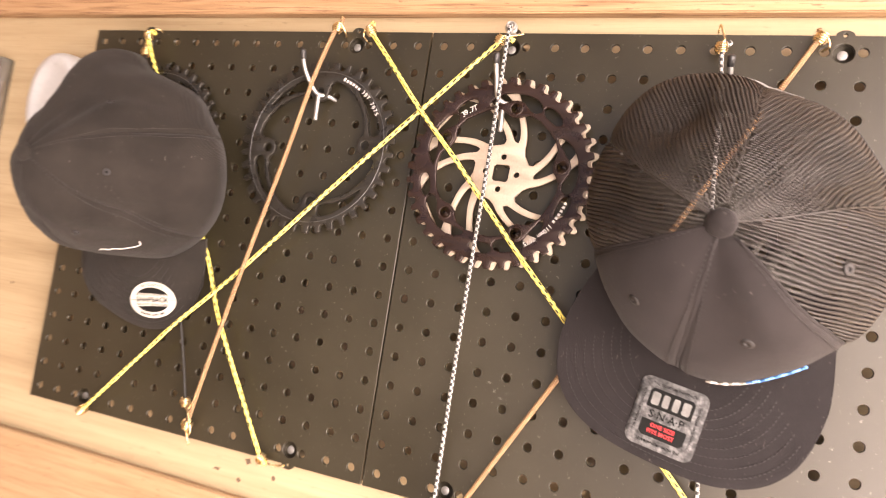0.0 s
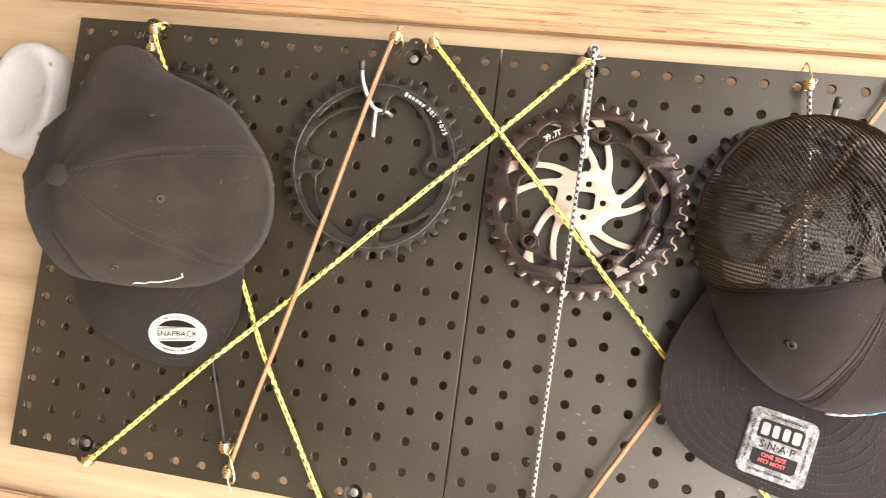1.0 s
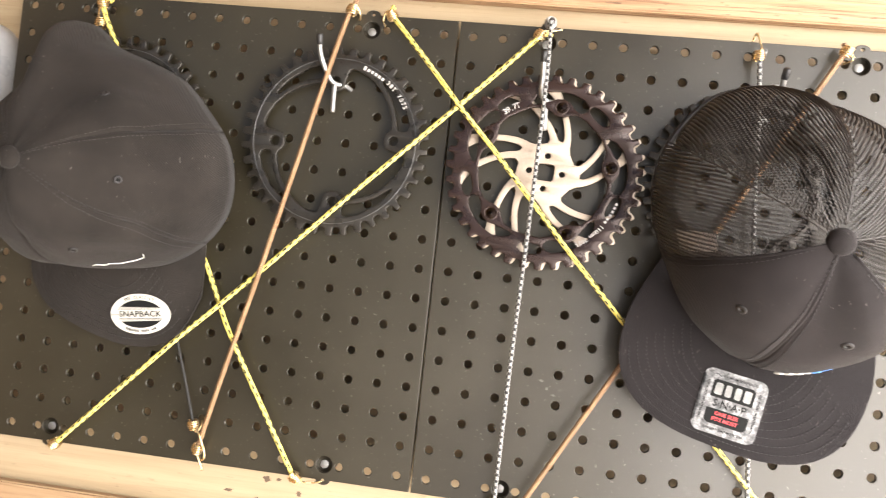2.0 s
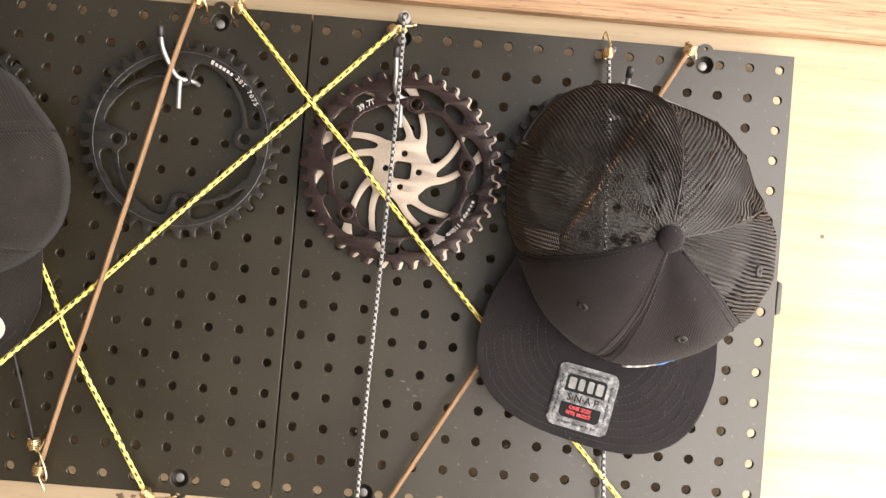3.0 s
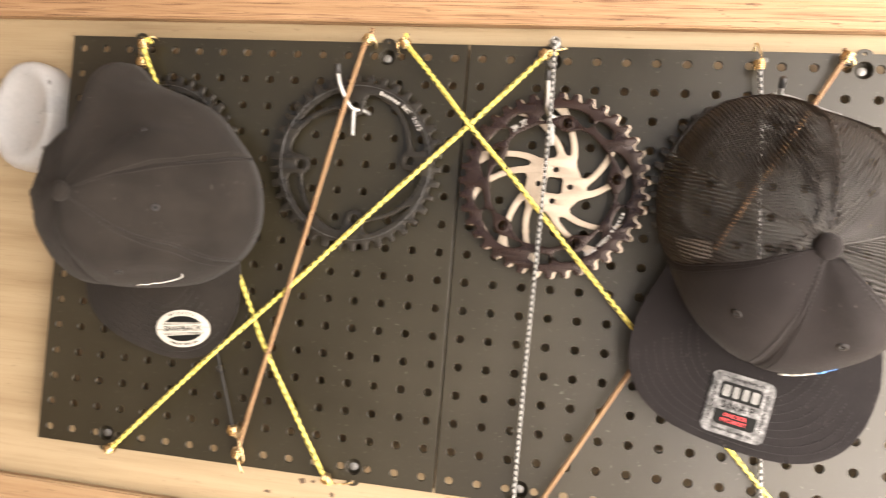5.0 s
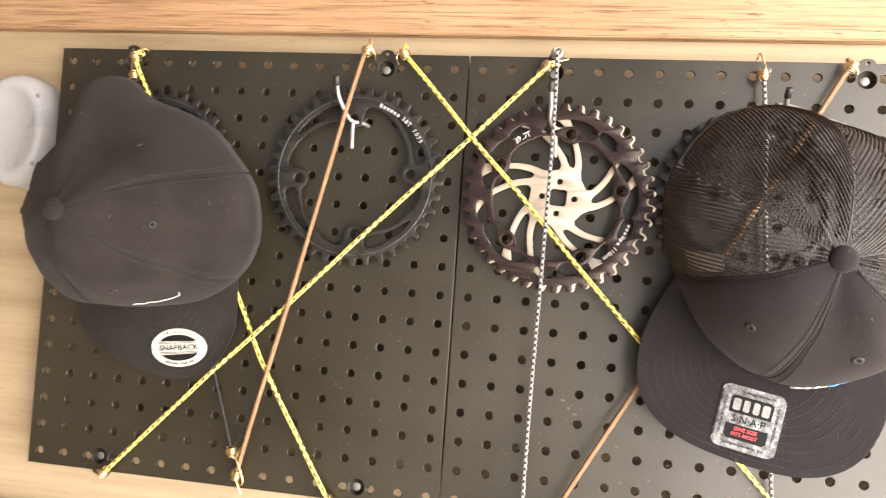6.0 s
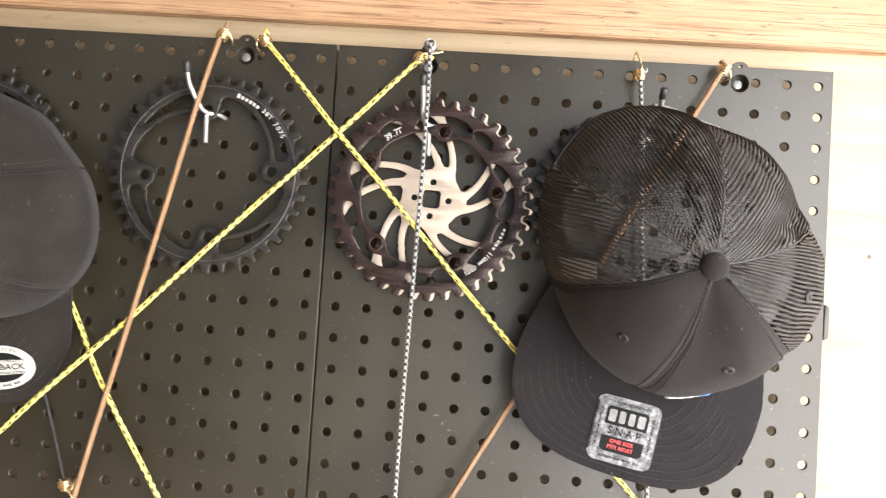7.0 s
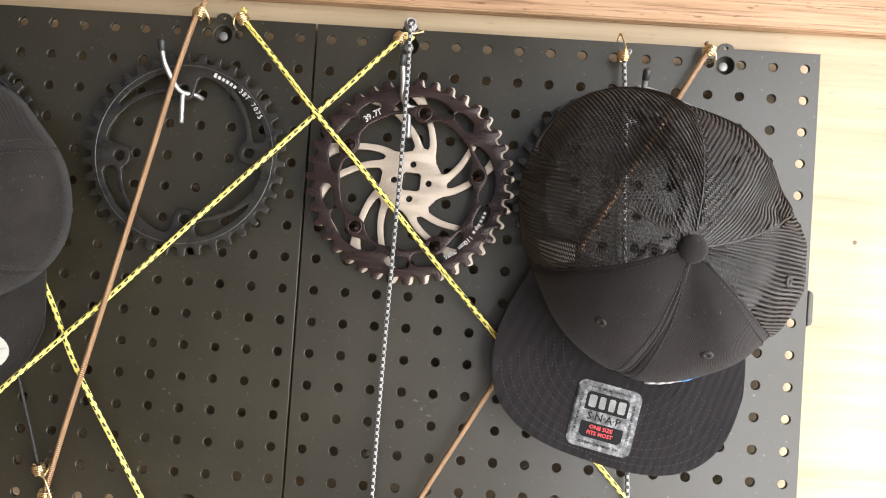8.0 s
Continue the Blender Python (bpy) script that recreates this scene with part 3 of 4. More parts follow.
# yellow cord falling behind the trucker cap
bungee("yellow cord with black flecks, brass coil ends", [(-0.0575, -0.011, 1.702), (-0.0545, -0.012, 1.697), (-0.02, -0.0185, 1.659), (0.0085, -0.021, 1.6265), (0.045, -0.019, 1.588), (0.0762, -0.018, 1.5535), (0.115, -0.0165, 1.5105), (0.16, -0.013, 1.4625), (0.225, -0.011, 1.391), (0.3065, -0.01, 1.3035), (0.3095, -0.01, 1.3)], 0.0020, YELLOW,
       [dict(at=(-0.0572, -0.011, 1.7), along=(-0.5, -0.3, 1), wire_to=[[(-0.063, -0.01, 1.703), (-0.065, -0.009, 1.696), (-0.064, 0.0, 1.6925)]], colour=BRASS, tail=[(-0.058, -0.009, 1.703), (-0.0575, -0.008, 1.709)], tail_mat=YELLOW, tail_r=0.0022),
        dict(at=(0.311, -0.0105, 1.2995), along=(0.8, 0, -0.5), wire_to=[[(0.32, -0.009, 1.299), (0.331, -0.006, 1.298), (0.333, -0.004, 1.2985)]], colour=BRASS, tail=[(0.311, -0.009, 1.302), (0.3135, -0.007, 1.307)], tail_mat=YELLOW, tail_r=0.0022)])
# yellow cord rising from the low corner
bungee("long yellow cord with black flecks stretched across", [(-0.3165, -0.012, 1.2995), (-0.312, -0.013, 1.3035), (-0.25, -0.0165, 1.3665), (-0.212, -0.0185, 1.405), (-0.181, -0.0145, 1.4365), (-0.1465, -0.0135, 1.471), (-0.07, -0.016, 1.5485), (0.0095, -0.017, 1.6275), (0.0655, -0.012, 1.687), (0.0705, -0.011, 1.693)], 0.0020, YELLOW,
       [dict(at=(0.0695, -0.011, 1.6925), along=(0.5, -0.2, 0.8), wire_to=[[(0.075, -0.009, 1.697), (0.081, -0.007, 1.698), (0.0875, -0.006, 1.7)]], colour=BRASS, tail=[(0.0705, -0.011, 1.693), (0.076, -0.006, 1.6955), (0.079, -0.004, 1.694)], tail_mat=YELLOW, tail_r=0.0022),
        dict(at=(-0.3155, -0.0125, 1.3), along=(-0.7, 0, -0.7), wire_to=[[(-0.3215, -0.01, 1.2965), (-0.325, -0.006, 1.296), (-0.328, -0.004, 1.299)]], colour=BRASS)])
# yellow cord under the cotton cap
bungee("yellow cord with black flecks running under a cap", [(-0.3195, -0.012, 1.694), (-0.3165, -0.013, 1.685), (-0.3085, -0.012, 1.668), (-0.264, -0.006, 1.585), (-0.228, -0.004, 1.52), (-0.2, -0.0042, 1.471), (-0.1815, -0.0085, 1.437), (-0.1665, -0.0105, 1.4095), (-0.13, -0.0095, 1.349), (-0.1025, -0.0085, 1.3035), (-0.0995, -0.0085, 1.299)], 0.0020, YELLOW,
       [dict(at=(-0.319, -0.0125, 1.6925), along=(-0.1, -0.3, 1), wire_to=[[(-0.316, -0.01, 1.699), (-0.312, -0.008, 1.701), (-0.3105, -0.002, 1.7)]], colour=BRASS, tail=[(-0.3185, -0.012, 1.6945), (-0.314, -0.013, 1.6965), (-0.3105, -0.012, 1.694)], tail_mat=YELLOW, tail_r=0.0022),
        dict(at=(-0.0985, -0.0085, 1.2985), along=(0.75, 0, -0.55), wire_to=[[(-0.0895, -0.008, 1.2955), (-0.081, -0.006, 1.296), (-0.0755, -0.005, 1.2975)]], colour=BRASS, tail=[(-0.0975, -0.0085, 1.2975), (-0.0935, -0.008, 1.2945)], tail_mat=YELLOW, tail_r=0.0024)])
# black and white cord over the brown chainring
bungee("black and white checked elastic cord hanging straight", [(0.0775, -0.014, 1.7045), (0.0775, -0.017, 1.697), (0.0785, -0.021, 1.655), (0.0775, -0.0195, 1.58), (0.076, -0.0185, 1.51), (0.0735, -0.014, 1.41), (0.0722, -0.0105, 1.307), (0.0722, -0.0105, 1.3)], 0.0017, PEPPER,
       [dict(at=(0.0772, -0.011, 1.7035), along=(0.1, -1, 0.15), wire_to=[[(0.0785, -0.011, 1.701), (0.0805, -0.006, 1.699), (0.0825, -0.002, 1.7015)]], colour=ZINC, turns=4),
        dict(at=(0.0722, -0.0105, 1.3005), along=(0, -0.35, -1), wire_to=[[(0.077, -0.009, 1.297), (0.079, -0.006, 1.3), (0.0765, 0.0, 1.3035)]], colour=ZINC, tail=[(0.071, -0.009, 1.3), (0.065, -0.006, 1.3005)], tail_mat=PEPPER)])
# brown cord to the top corner
bungee("brown and copper braided cord passing behind a cap", [(0.0915, -0.0105, 1.2985), (0.0945, -0.011, 1.304), (0.13, -0.012, 1.3685), (0.1635, -0.012, 1.4285), (0.215, -0.0115, 1.521), (0.27, -0.0115, 1.6195), (0.308, -0.011, 1.6885), (0.313, -0.011, 1.697)], 0.0021, COPPER,
       [dict(at=(0.0908, -0.0105, 1.2988), along=(-0.3, -0.5, -0.6), wire_to=[[(0.0855, -0.01, 1.298), (0.0825, -0.007, 1.2985), (0.08, -0.003, 1.302)]], colour=BRASS, tail=[(0.091, -0.009, 1.298), (0.0905, -0.009, 1.294)], tail_mat=COPPER),
        dict(at=(0.3135, -0.011, 1.697), along=(0.45, -0.3, 0.8), wire_to=[[(0.318, -0.01, 1.697), (0.3195, -0.008, 1.6915), (0.316, 0.0, 1.6905)]], colour=BRASS, tail=[(0.313, -0.01, 1.699), (0.3115, -0.009, 1.704)], tail_mat=COPPER)])
# black and white cord behind the trucker cap
bungee("black and white checked cord hidden behind a cap", [(0.2465, -0.011, 1.69), (0.2472, -0.012, 1.682), (0.2505, -0.0125, 1.64), (0.2535, -0.0125, 1.58), (0.2605, -0.012, 1.47), (0.2685, -0.011, 1.37), (0.273, -0.0105, 1.3145), (0.2735, -0.0105, 1.309)], 0.0017, PEPPER,
       [dict(at=(0.2463, -0.011, 1.6885), along=(0, -0.25, 1), wire_to=[[(0.248, -0.011, 1.695), (0.245, -0.01, 1.7045), (0.2435, -0.008, 1.707), (0.2425, -0.004, 1.702)]], colour=BRASS, tail=[(0.249, -0.008, 1.6905), (0.2525, -0.006, 1.6945)], tail_mat=PEPPER),
        dict(at=(0.2735, -0.0105, 1.3085), along=(0, -0.2, -1), wire_to=[[(0.2735, -0.012, 1.302), (0.2705, -0.011, 1.2965), (0.2685, -0.008, 1.2985)]], colour=BRASS, tail=[(0.2705, -0.008, 1.3055), (0.266, -0.006, 1.302)], tail_mat=PEPPER)])
# thin charcoal cord
bungee("thin charcoal elastic cord below the cotton cap", [(-0.32, -0.011, 1.676), (-0.318, -0.011, 1.666), (-0.27, -0.004, 1.54), (-0.23, -0.0022, 1.431), (-0.21, -0.004, 1.376), (-0.1945, -0.008, 1.335), (-0.1935, -0.008, 1.331)], 0.0012, CHARCOAL,
       [dict(at=(-0.3198, -0.011, 1.6745), along=(-0.1, 0, 1), wire_to=[[(-0.3225, -0.011, 1.681), (-0.323, -0.01, 1.688), (-0.3205, -0.01, 1.691)]], colour=BRASS),
        dict(at=(-0.1932, -0.0085, 1.3315), along=(0.15, 0, -1), wire_to=[[(-0.1895, -0.008, 1.3255), (-0.1875, -0.006, 1.3305), (-0.1885, -0.002, 1.334)]], colour=BRASS)])


# ---- caps ----
class Cap:
    """The shape of a cap that hangs with its opening against the board and its peak down. rows: direction in degrees (0 at the
    front, 90 to the right), the rim's reach, the roundness of the side and the rim's distance from the board."""
    puff, ripple, sag, hollows = 0.03, 0.0, 0.003, ()

    def __init__(self, base, apex, hpow, rows, seams, brim, seed):
        self.base, self.apex, self.hpow = base, Vector(apex), hpow
        self.rows, self.seams, self.brim, self.seed = rows, seams, brim, seed

    def around(self, th, k):
        """Value k of the rows at a direction, gliding round the crown."""
        rows, n = self.rows, len(self.rows)
        th %= 360
        i = max(q for q in range(n) if rows[q][0] <= th)
        pts = [(rows[(i + q) % n][0] + 360 * ((i + q) // n), rows[(i + q) % n][k]) for q in (-1, 0, 1, 2)]
        (x0, v0), (x1, v1), (x2, v2), (x3, v3) = pts
        u, w = (th - x1) / (x2 - x1), x2 - x1
        m1, m2 = (v2 - v0) / (x2 - x0) * w, (v3 - v1) / (x3 - x1) * w
        return (2 * u ** 3 - 3 * u * u + 1) * v1 + (u ** 3 - 2 * u * u + u) * m1 + (3 * u * u - 2 * u ** 3) * v2 + (u ** 3 - u * u) * m2

    def crown(self, th, f, lift=0.0):
        """th: degrees round the crown; f: 0 at the rim, 1 at the button."""
        ph, t = f * math.pi / 2, radians(th)
        reach, power, y0 = (self.around(th, k) for k in (1, 2, 3))
        rim = Vector((self.base[0], y0, self.base[1]))
        way = Vector((math.sin(t), 0, -math.cos(t)))
        w, h = max(math.cos(ph), 0.0) ** power, math.sin(ph) ** self.hpow
        seam = min(abs((th - q + 180) % 360 - 180) for q in self.seams)
        fade = math.sin(math.pi * min(1, f * 1.02)) if f < 0.98 else 0.0
        w *= 1 + self.puff * fade * (min(1.0, seam / 22) ** 0.7 - 0.5) - 0.012 * math.exp(-(seam / 2.0) ** 2) * (1 if 0.04 < f < 0.97 else 0)
        p = rim + (self.apex - rim) * h + w * reach * way
        out = (p - Vector((self.base[0], 0.3 * self.apex.y, self.base[1]))).normalized()
        n = noise.noise_vector(Vector((p.x * 17, p.z * 17, p.y * 17 + self.seed)))
        n2 = noise.noise_vector(Vector((p.x * 45, p.z * 45, p.y * 45 + self.seed * 2)))
        p = p + (self.sag * n + 0.3 * self.sag * n2) * (0.15 + 0.85 * fade)
        for a, wide, at, tall, deep in self.hollows:
            p = p - out * deep * math.exp(-(((th - a + 180) % 360 - 180) / wide) ** 2 - ((f - at) / tall) ** 2) * fade
        fold = math.sin(p.z * 235 + 2.5 * n.x + 9 * p.x) * max(0.0, math.sin(t)) * fade
        return p + out * (lift + self.ripple * fold)

    def peak(self, s, d, lift=0.0):
        """s: across the peak, d: down from the crown's rim line, in metres."""
        half, y0, bulge, rise = self.brim["half"], self.brim["y"], self.brim["bulge"], self.brim["rise"]
        k = max(0.0, 1 - (s / half) ** 2)
        p = Vector((self.brim["at"][0], 0, self.brim["at"][1])) + self.brim_right * s + self.brim_down * d
        p.y = min(-0.0035, y0 - bulge * k - rise * d + self.brim["lean"] * s) - lift
        return p


def crown_panel(cap, th0, th1, f0=0.0, f1=1.0, steps=None, rows=26, thick=0.0016):
    bm = bmesh.new()
    steps = steps or max(6, int(abs(th1 - th0) / 2.5))
    grid = [[bm.verts.new(cap.crown(th0 + (th1 - th0) * i / steps, f0 + (f1 - f0) * j / rows)) for i in range(steps + 1)] for j in range(rows + 1)]
    for j in range(rows):
        for i in range(steps):
            bm.faces.new((grid[j][i], grid[j][i + 1], grid[j + 1][i + 1], grid[j + 1][i]))
    bmesh.ops.remove_doubles(bm, verts=bm.verts[:], dist=1e-6)
    bmesh.ops.recalc_face_normals(bm, faces=bm.faces[:])
    return bm


def thicken(ob, t):
    m = ob.modifiers.new("thickness", "SOLIDIFY")
    m.thickness, m.offset = t, 0.0
    return ob


def net_panel(cap, th0, th1, f0, f1, pitch=0.0029, zig=0.0011, r=0.00062):
    """Open knitted net: zigzag threads that run side by side along the panel's middle and touch at their bends."""
    bm = bmesh.new()
    half, mid = (th1 - th0) / 2, (th0 + th1) / 2
    fs = [f0 + (f1 - f0) * k / 24 for k in range(25)]
    wide = []
    for f in fs:
        run = [cap.crown(th0 + (th1 - th0) * k / 10, f) for k in range(11)]
        wide.append(sum((q - p).length for p, q in zip(run, run[1:])) / 2)
    line = [cap.crown(mid, f) for f in fs]
    tall = sum((q - p).length for p, q in zip(line, line[1:]))
    steps = int(tall / zig)

    def width(f):
        k = min(23, max(0, int((f - f0) / (f1 - f0) * 24)))
        u = (f - fs[k]) / (fs[k + 1] - fs[k])
        return wide[k] + (wide[k + 1] - wide[k]) * u

    rows = int(max(wide) / pitch)
    for j in range(-rows, rows + 1):
        pts = []
        for i in range(steps + 1):
            f = f0 + (f1 - f0) * i / steps
            off = pitch * (j + (0.3 if (i + j) % 2 else -0.3))
            w = width(f)
            if abs(off) > w - 0.0002:
                if len(pts) > 2:
                    merge(bm, tube(pts, r, 5, False))
                pts = []
                continue
            pts.append(cap.crown(mid + half * off / w, f, 0.0004 if (i + j) % 2 else -0.0004))
        if len(pts) > 2:
            merge(bm, tube(pts, r, 5, False))
    return bm


def stitches(points, gap=0.0032, length=0.0019, r=0.00042):
    """A run of separate short stitches along points."""
    bm = bmesh.new()
    run = smooth_path(points, 8)
    acc, target = 0.0, 0.0
    for a, b in zip(run, run[1:]):
        seg = (b - a).length
        while target <= acc + seg:
            p = a + (b - a) * ((target - acc) / max(seg, 1e-9))
            q = p + (b - a).normalized() * length
            merge(bm, tube([p, (p + q) / 2, q], [r * 0.6, r, r * 0.6], 5, False))
            target += gap
        acc += seg
    return bm


def peak_part(cap, t, material, corner, length):
    """The stiff peak: flat sheet with rounded outer corners, thick edge."""
    bm = bmesh.new()
    half, cols, rows = cap.brim["half"], 36, 18
    def reach(s):
        x = abs(s) / half
        return length * max(0.0, 1 - x ** corner) ** (1 / corner)
    grid = []
    for j in range(rows + 1):
        row = []
        for i in range(cols + 1):
            a = math.pi * i / cols
            s = -half * math.cos(a)
            top = cap.brim["top"] + cap.brim["arch"] * (1 - (s / half) ** 2)
            d = top + (reach(s) - top) * j / rows
            row.append(bm.verts.new(cap.peak(s * (1 - cap.brim["taper"] * (max(0.0, -d) / 0.1) ** 1.3), d)))
        grid.append(row)
    for j in range(rows):
        for i in range(cols):
            bm.faces.new((grid[j][i], grid[j][i + 1], grid[j + 1][i + 1], grid[j + 1][i]))
    bmesh.ops.remove_doubles(bm, verts=bm.verts[:], dist=1e-6)
    bmesh.ops.recalc_face_normals(bm, faces=bm.faces[:])
    ob = thicken(part("peak", bm, material, t, "stiff stitched peak"), 0.003)
    bv = ob.modifiers.new("soft_edge", "BEVEL")
    bv.width, bv.segments, bv.angle_limit = 0.001, 2, radians(50)
    for k in range(8):
        inset = 0.006 + 0.0056 * k
        pts = []
        for i in range(3, 34):
            s = -half * math.cos(math.pi * i / 36)
            fs = s * (1 - inset / half)
            d = reach(s) - inset
            if d > cap.brim["top"] + 0.004 + cap.brim["arch"] * (1 - (fs / half) ** 2):
                pts.append(cap.peak(fs, d, 0.0017))
        if len(pts) > 4:
            part("stitching", stitches(pts), THREAD, ob)
    return ob


def draped(cap, bm, s0, d0, turn, lift):
    """Lays a flat piece, drawn in x and z round its centre, on the peak."""
    ca, sa = math.cos(radians(turn)), math.sin(radians(turn))
    for v in bm.verts:
        x, z = v.co.x * ca - v.co.z * sa, v.co.x * sa + v.co.z * ca
        v.co = cap.peak(s0 + x, d0 - z, lift - min(0.0, v.co.y))
    return bm


def rounded(w, h, r, n=6):
    out = []
    for cx, cz, a in ((w / 2 - r, h / 2 - r, 0), (-w / 2 + r, h / 2 - r, 90), (-w / 2 + r, -h / 2 + r, 180), (w / 2 - r, -h / 2 + r, 270)):
        out += [(cx + r * math.cos(radians(a + 90 * k / n)), cz + r * math.sin(radians(a + 90 * k / n))) for k in range(n + 1)]
    return out


def sheet(contours):
    """A flat filled outline, cut into small faces so that it bends with what it lies on."""
    bm = plate(contours, 0.0, 0.0)
    for axis, count in (((1, 0, 0), 9), ((0, 0, 1), 9)):
        for k in range(-count, count + 1):
            bmesh.ops.bisect_plane(bm, geom=bm.verts[:] + bm.edges[:] + bm.faces[:], plane_co=Vector(axis) * k * 0.003, plane_no=axis)
    return bm


def eyelet(cap, th, f, t, r=0.0033):
    c, e = cap.crown(th, f), 1.5
    n = (cap.crown(th + e, f) - cap.crown(th - e, f)).cross(cap.crown(th, f + 0.02) - cap.crown(th, f - 0.02)).normalized()
    if n.y > 0:
        n = -n
    m = Matrix.Translation(c + n * 0.0013) @ n.to_track_quat("-Y", "Z").to_matrix().to_4x4()
    rim = lathe([(0.0011, 0.0006), (0.0014, -0.0003), (0.0023, -0.0006), (r - 0.0002, -0.0001), (r, 0.0008), (0.0011, 0.0006)], m, 16)
    ob = part("eyelet", rim, THREAD, t, "stitched air hole")
    # The crown is uncut: a black disc paints the shade inside the air hole.
    part("hole_dark_disc", lathe([(0.0001, 0.0004), (0.0013, 0.0004), (0.0013, 0.0009), (0.0001, 0.0009)], m, 12), LABEL_BLACK, ob)


def button(cap, t, material, r=0.0075):
    ax = (cap.apex - Vector((cap.base[0], -0.02, cap.base[1]))).normalized()
    m = Matrix.Translation(cap.apex + ax * 0.001) @ ax.to_track_quat("-Y", "Z").to_matrix().to_4x4()
    part("button", lathe([(0.0002, -0.0052), (r * 0.45, -0.0048), (r * 0.8, -0.0032), (r * 0.98, -0.001), (r, 0.0012), (r * 0.85, 0.003), (0.0002, 0.003)], m, 24), material, t)


def seam_ridge(cap, th, t, material, f0=0.02, f1=0.97, r=0.0013, lift=0.0):
    part("seam", tube([cap.crown(th, f0 + (f1 - f0) * k / 30, lift) for k in range(31)], r, 8), material, t)


def make_cap(cap, label):
    cap.brim_right = Vector((math.cos(radians(cap.brim["tilt"])), 0, math.sin(radians(cap.brim["tilt"]))))
    cap.brim_down = Vector((math.sin(radians(cap.brim["tilt"])), 0, -math.cos(radians(cap.brim["tilt"]))))
    return thing("baseball_cap", label, "cap", "caps on the pegboard")


# cotton cap with curved peak
A = Cap((-0.2705, 1.5447), (-0.2797, -0.1548, 1.5346), 0.803,
        ((0, 0.0822, 0.9, -0.021), (35, 0.0891, 1.26, -0.022), (70, 0.1, 1.39, -0.029), (100, 0.0975, 1.31, -0.0335), (130, 0.0887, 1.42, -0.028), (155, 0.0911, 1.65, -0.02),
         (177, 0.0965, 1.6, -0.026), (191, 0.108, 1.9, -0.026), (201, 0.131, 2.1, -0.023), (208, 0.107, 1.8, -0.018), (222, 0.097, 1.65, -0.014), (250, 0.0922, 1.55, -0.015), (290, 0.0855, 1.31, -0.018), (325, 0.0916, 1.66, -0.02)),
        (-12, 55, 115, 216, 256, 292),
        dict(taper=0.4, at=(-0.2786, 1.4685), half=0.0815, y=-0.0034, bulge=0.016, rise=-0.102, top=-0.045, arch=0.02, tilt=-18.3, lean=-0.014), 3.0)
A.puff, A.sag, A.ripple, A.hollows = 0.05, 0.005, 0.0011, ((172, 20, 0.5, 0.3, 0.008), (60, 14, 0.3, 0.2, 0.004), (140, 13, 0.2, 0.13, 0.005), (95, 10, 0.2, 0.12, 0.003))
ta = make_cap(A, "faded black cotton twill cap with oval sticker, hanging")
for s0, s1 in zip(A.seams, A.seams[1:] + (348,)):
    thicken(part("crown_panel", crown_panel(A, s0, s1), TWILL_A, ta), 0.0016)
for s in A.seams:
    seam_ridge(A, s, ta, TWILL_A, r=0.0009, lift=0.0002)
for s in A.seams:
    for off in (-3.2, 3.2):
        part("stitching", stitches([A.crown(s + off, 0.06 + 0.84 * k / 14, 0.0008) for k in range(15)], r=0.0003), STITCH if s == 115 else THREAD, ta)
for th, f in ((21, 0.44), (83, 0.52), (148, 0.43), (236, 0.45), (275, 0.5), (322, 0.5)):
    eyelet(A, th, f, ta)
button(A, ta, TWILL_A, 0.008)
peak_a = peak_part(A, ta, BRIM_A, 2.98, 0.0692)
ov = [(0.0258 * math.cos(2 * math.pi * k / 40), 0.0178 * math.sin(2 * math.pi * k / 40)) for k in range(40)]
lab = part("sticker", draped(A, sheet([ov]), 0.0418, 0.0355, 24.7, 0.0021), LABEL_PALE, peak_a, "cream oval sticker with black print")
for sgn in (1, -1):
    seg = [(0.0195 * math.cos(radians(a)), sgn * (0.0122 * math.sin(radians(a)))) for a in range(28, 153, 8)]
    part("print_band", draped(A, sheet([seg]), 0.0418, 0.0355, 24.7, 0.0024), LABEL_BLACK, lab)
for zz in (0.0053, 0.0042, -0.0053, -0.0042):
    part("print_line", draped(A, sheet([[(-0.0185, zz), (0.0185, zz), (0.0185, zz + 0.0004), (-0.0185, zz + 0.0004)]]), 0.0418, 0.0355, 24.7, 0.0024), LABEL_BLACK, lab)
part("lettering", draped(A, letters("SNAPBACK", 0.0072), 0.0418, 0.0355, 24.7, 0.0025), LABEL_BLACK, lab)
tops = bmesh.new()
for k, ch in enumerate("THE CLASSICS"):
    if ch != " ":
        a = radians(125 - 70 * (k + 0.5) / 12)
        merge(tops, letters(ch, 0.0034), pose(0.0228 * math.cos(a), 0, 0.0148 * math.sin(a), 0, 0.75 * (90 - math.degrees(a)), 0))
part("lettering", draped(A, tops, 0.0418, 0.0355, 24.7, 0.0025), LABEL_BLACK, lab)
marks = bmesh.new()
for k in range(16):
    a = radians(235 + 70 * (k + 0.5) / 16)
    if k not in (7, 12):
        merge(marks, box(-0.0005, 0.0005, -0.00005, 0, -0.001, 0.001), pose(0.0228 * math.cos(a), 0, 0.0148 * math.sin(a), 0, 0.75 * (270 - math.degrees(a)), 0))
part("maker_mark", draped(A, marks, 0.0418, 0.0355, 24.7, 0.0025), LABEL_BLACK, lab)
logo = [A.crown(th, f, 0.0016) for th, f in ((15, 0.25), (18, 0.256), (21, 0.236), (24, 0.24), (27, 0.216), (30, 0.205), (33, 0.192), (37, 0.182), (39, 0.2))]
part("embroidery", tube(smooth_path(logo, 4), 0.0005, 6), WHITE_INK, ta, "white embroidered mark")

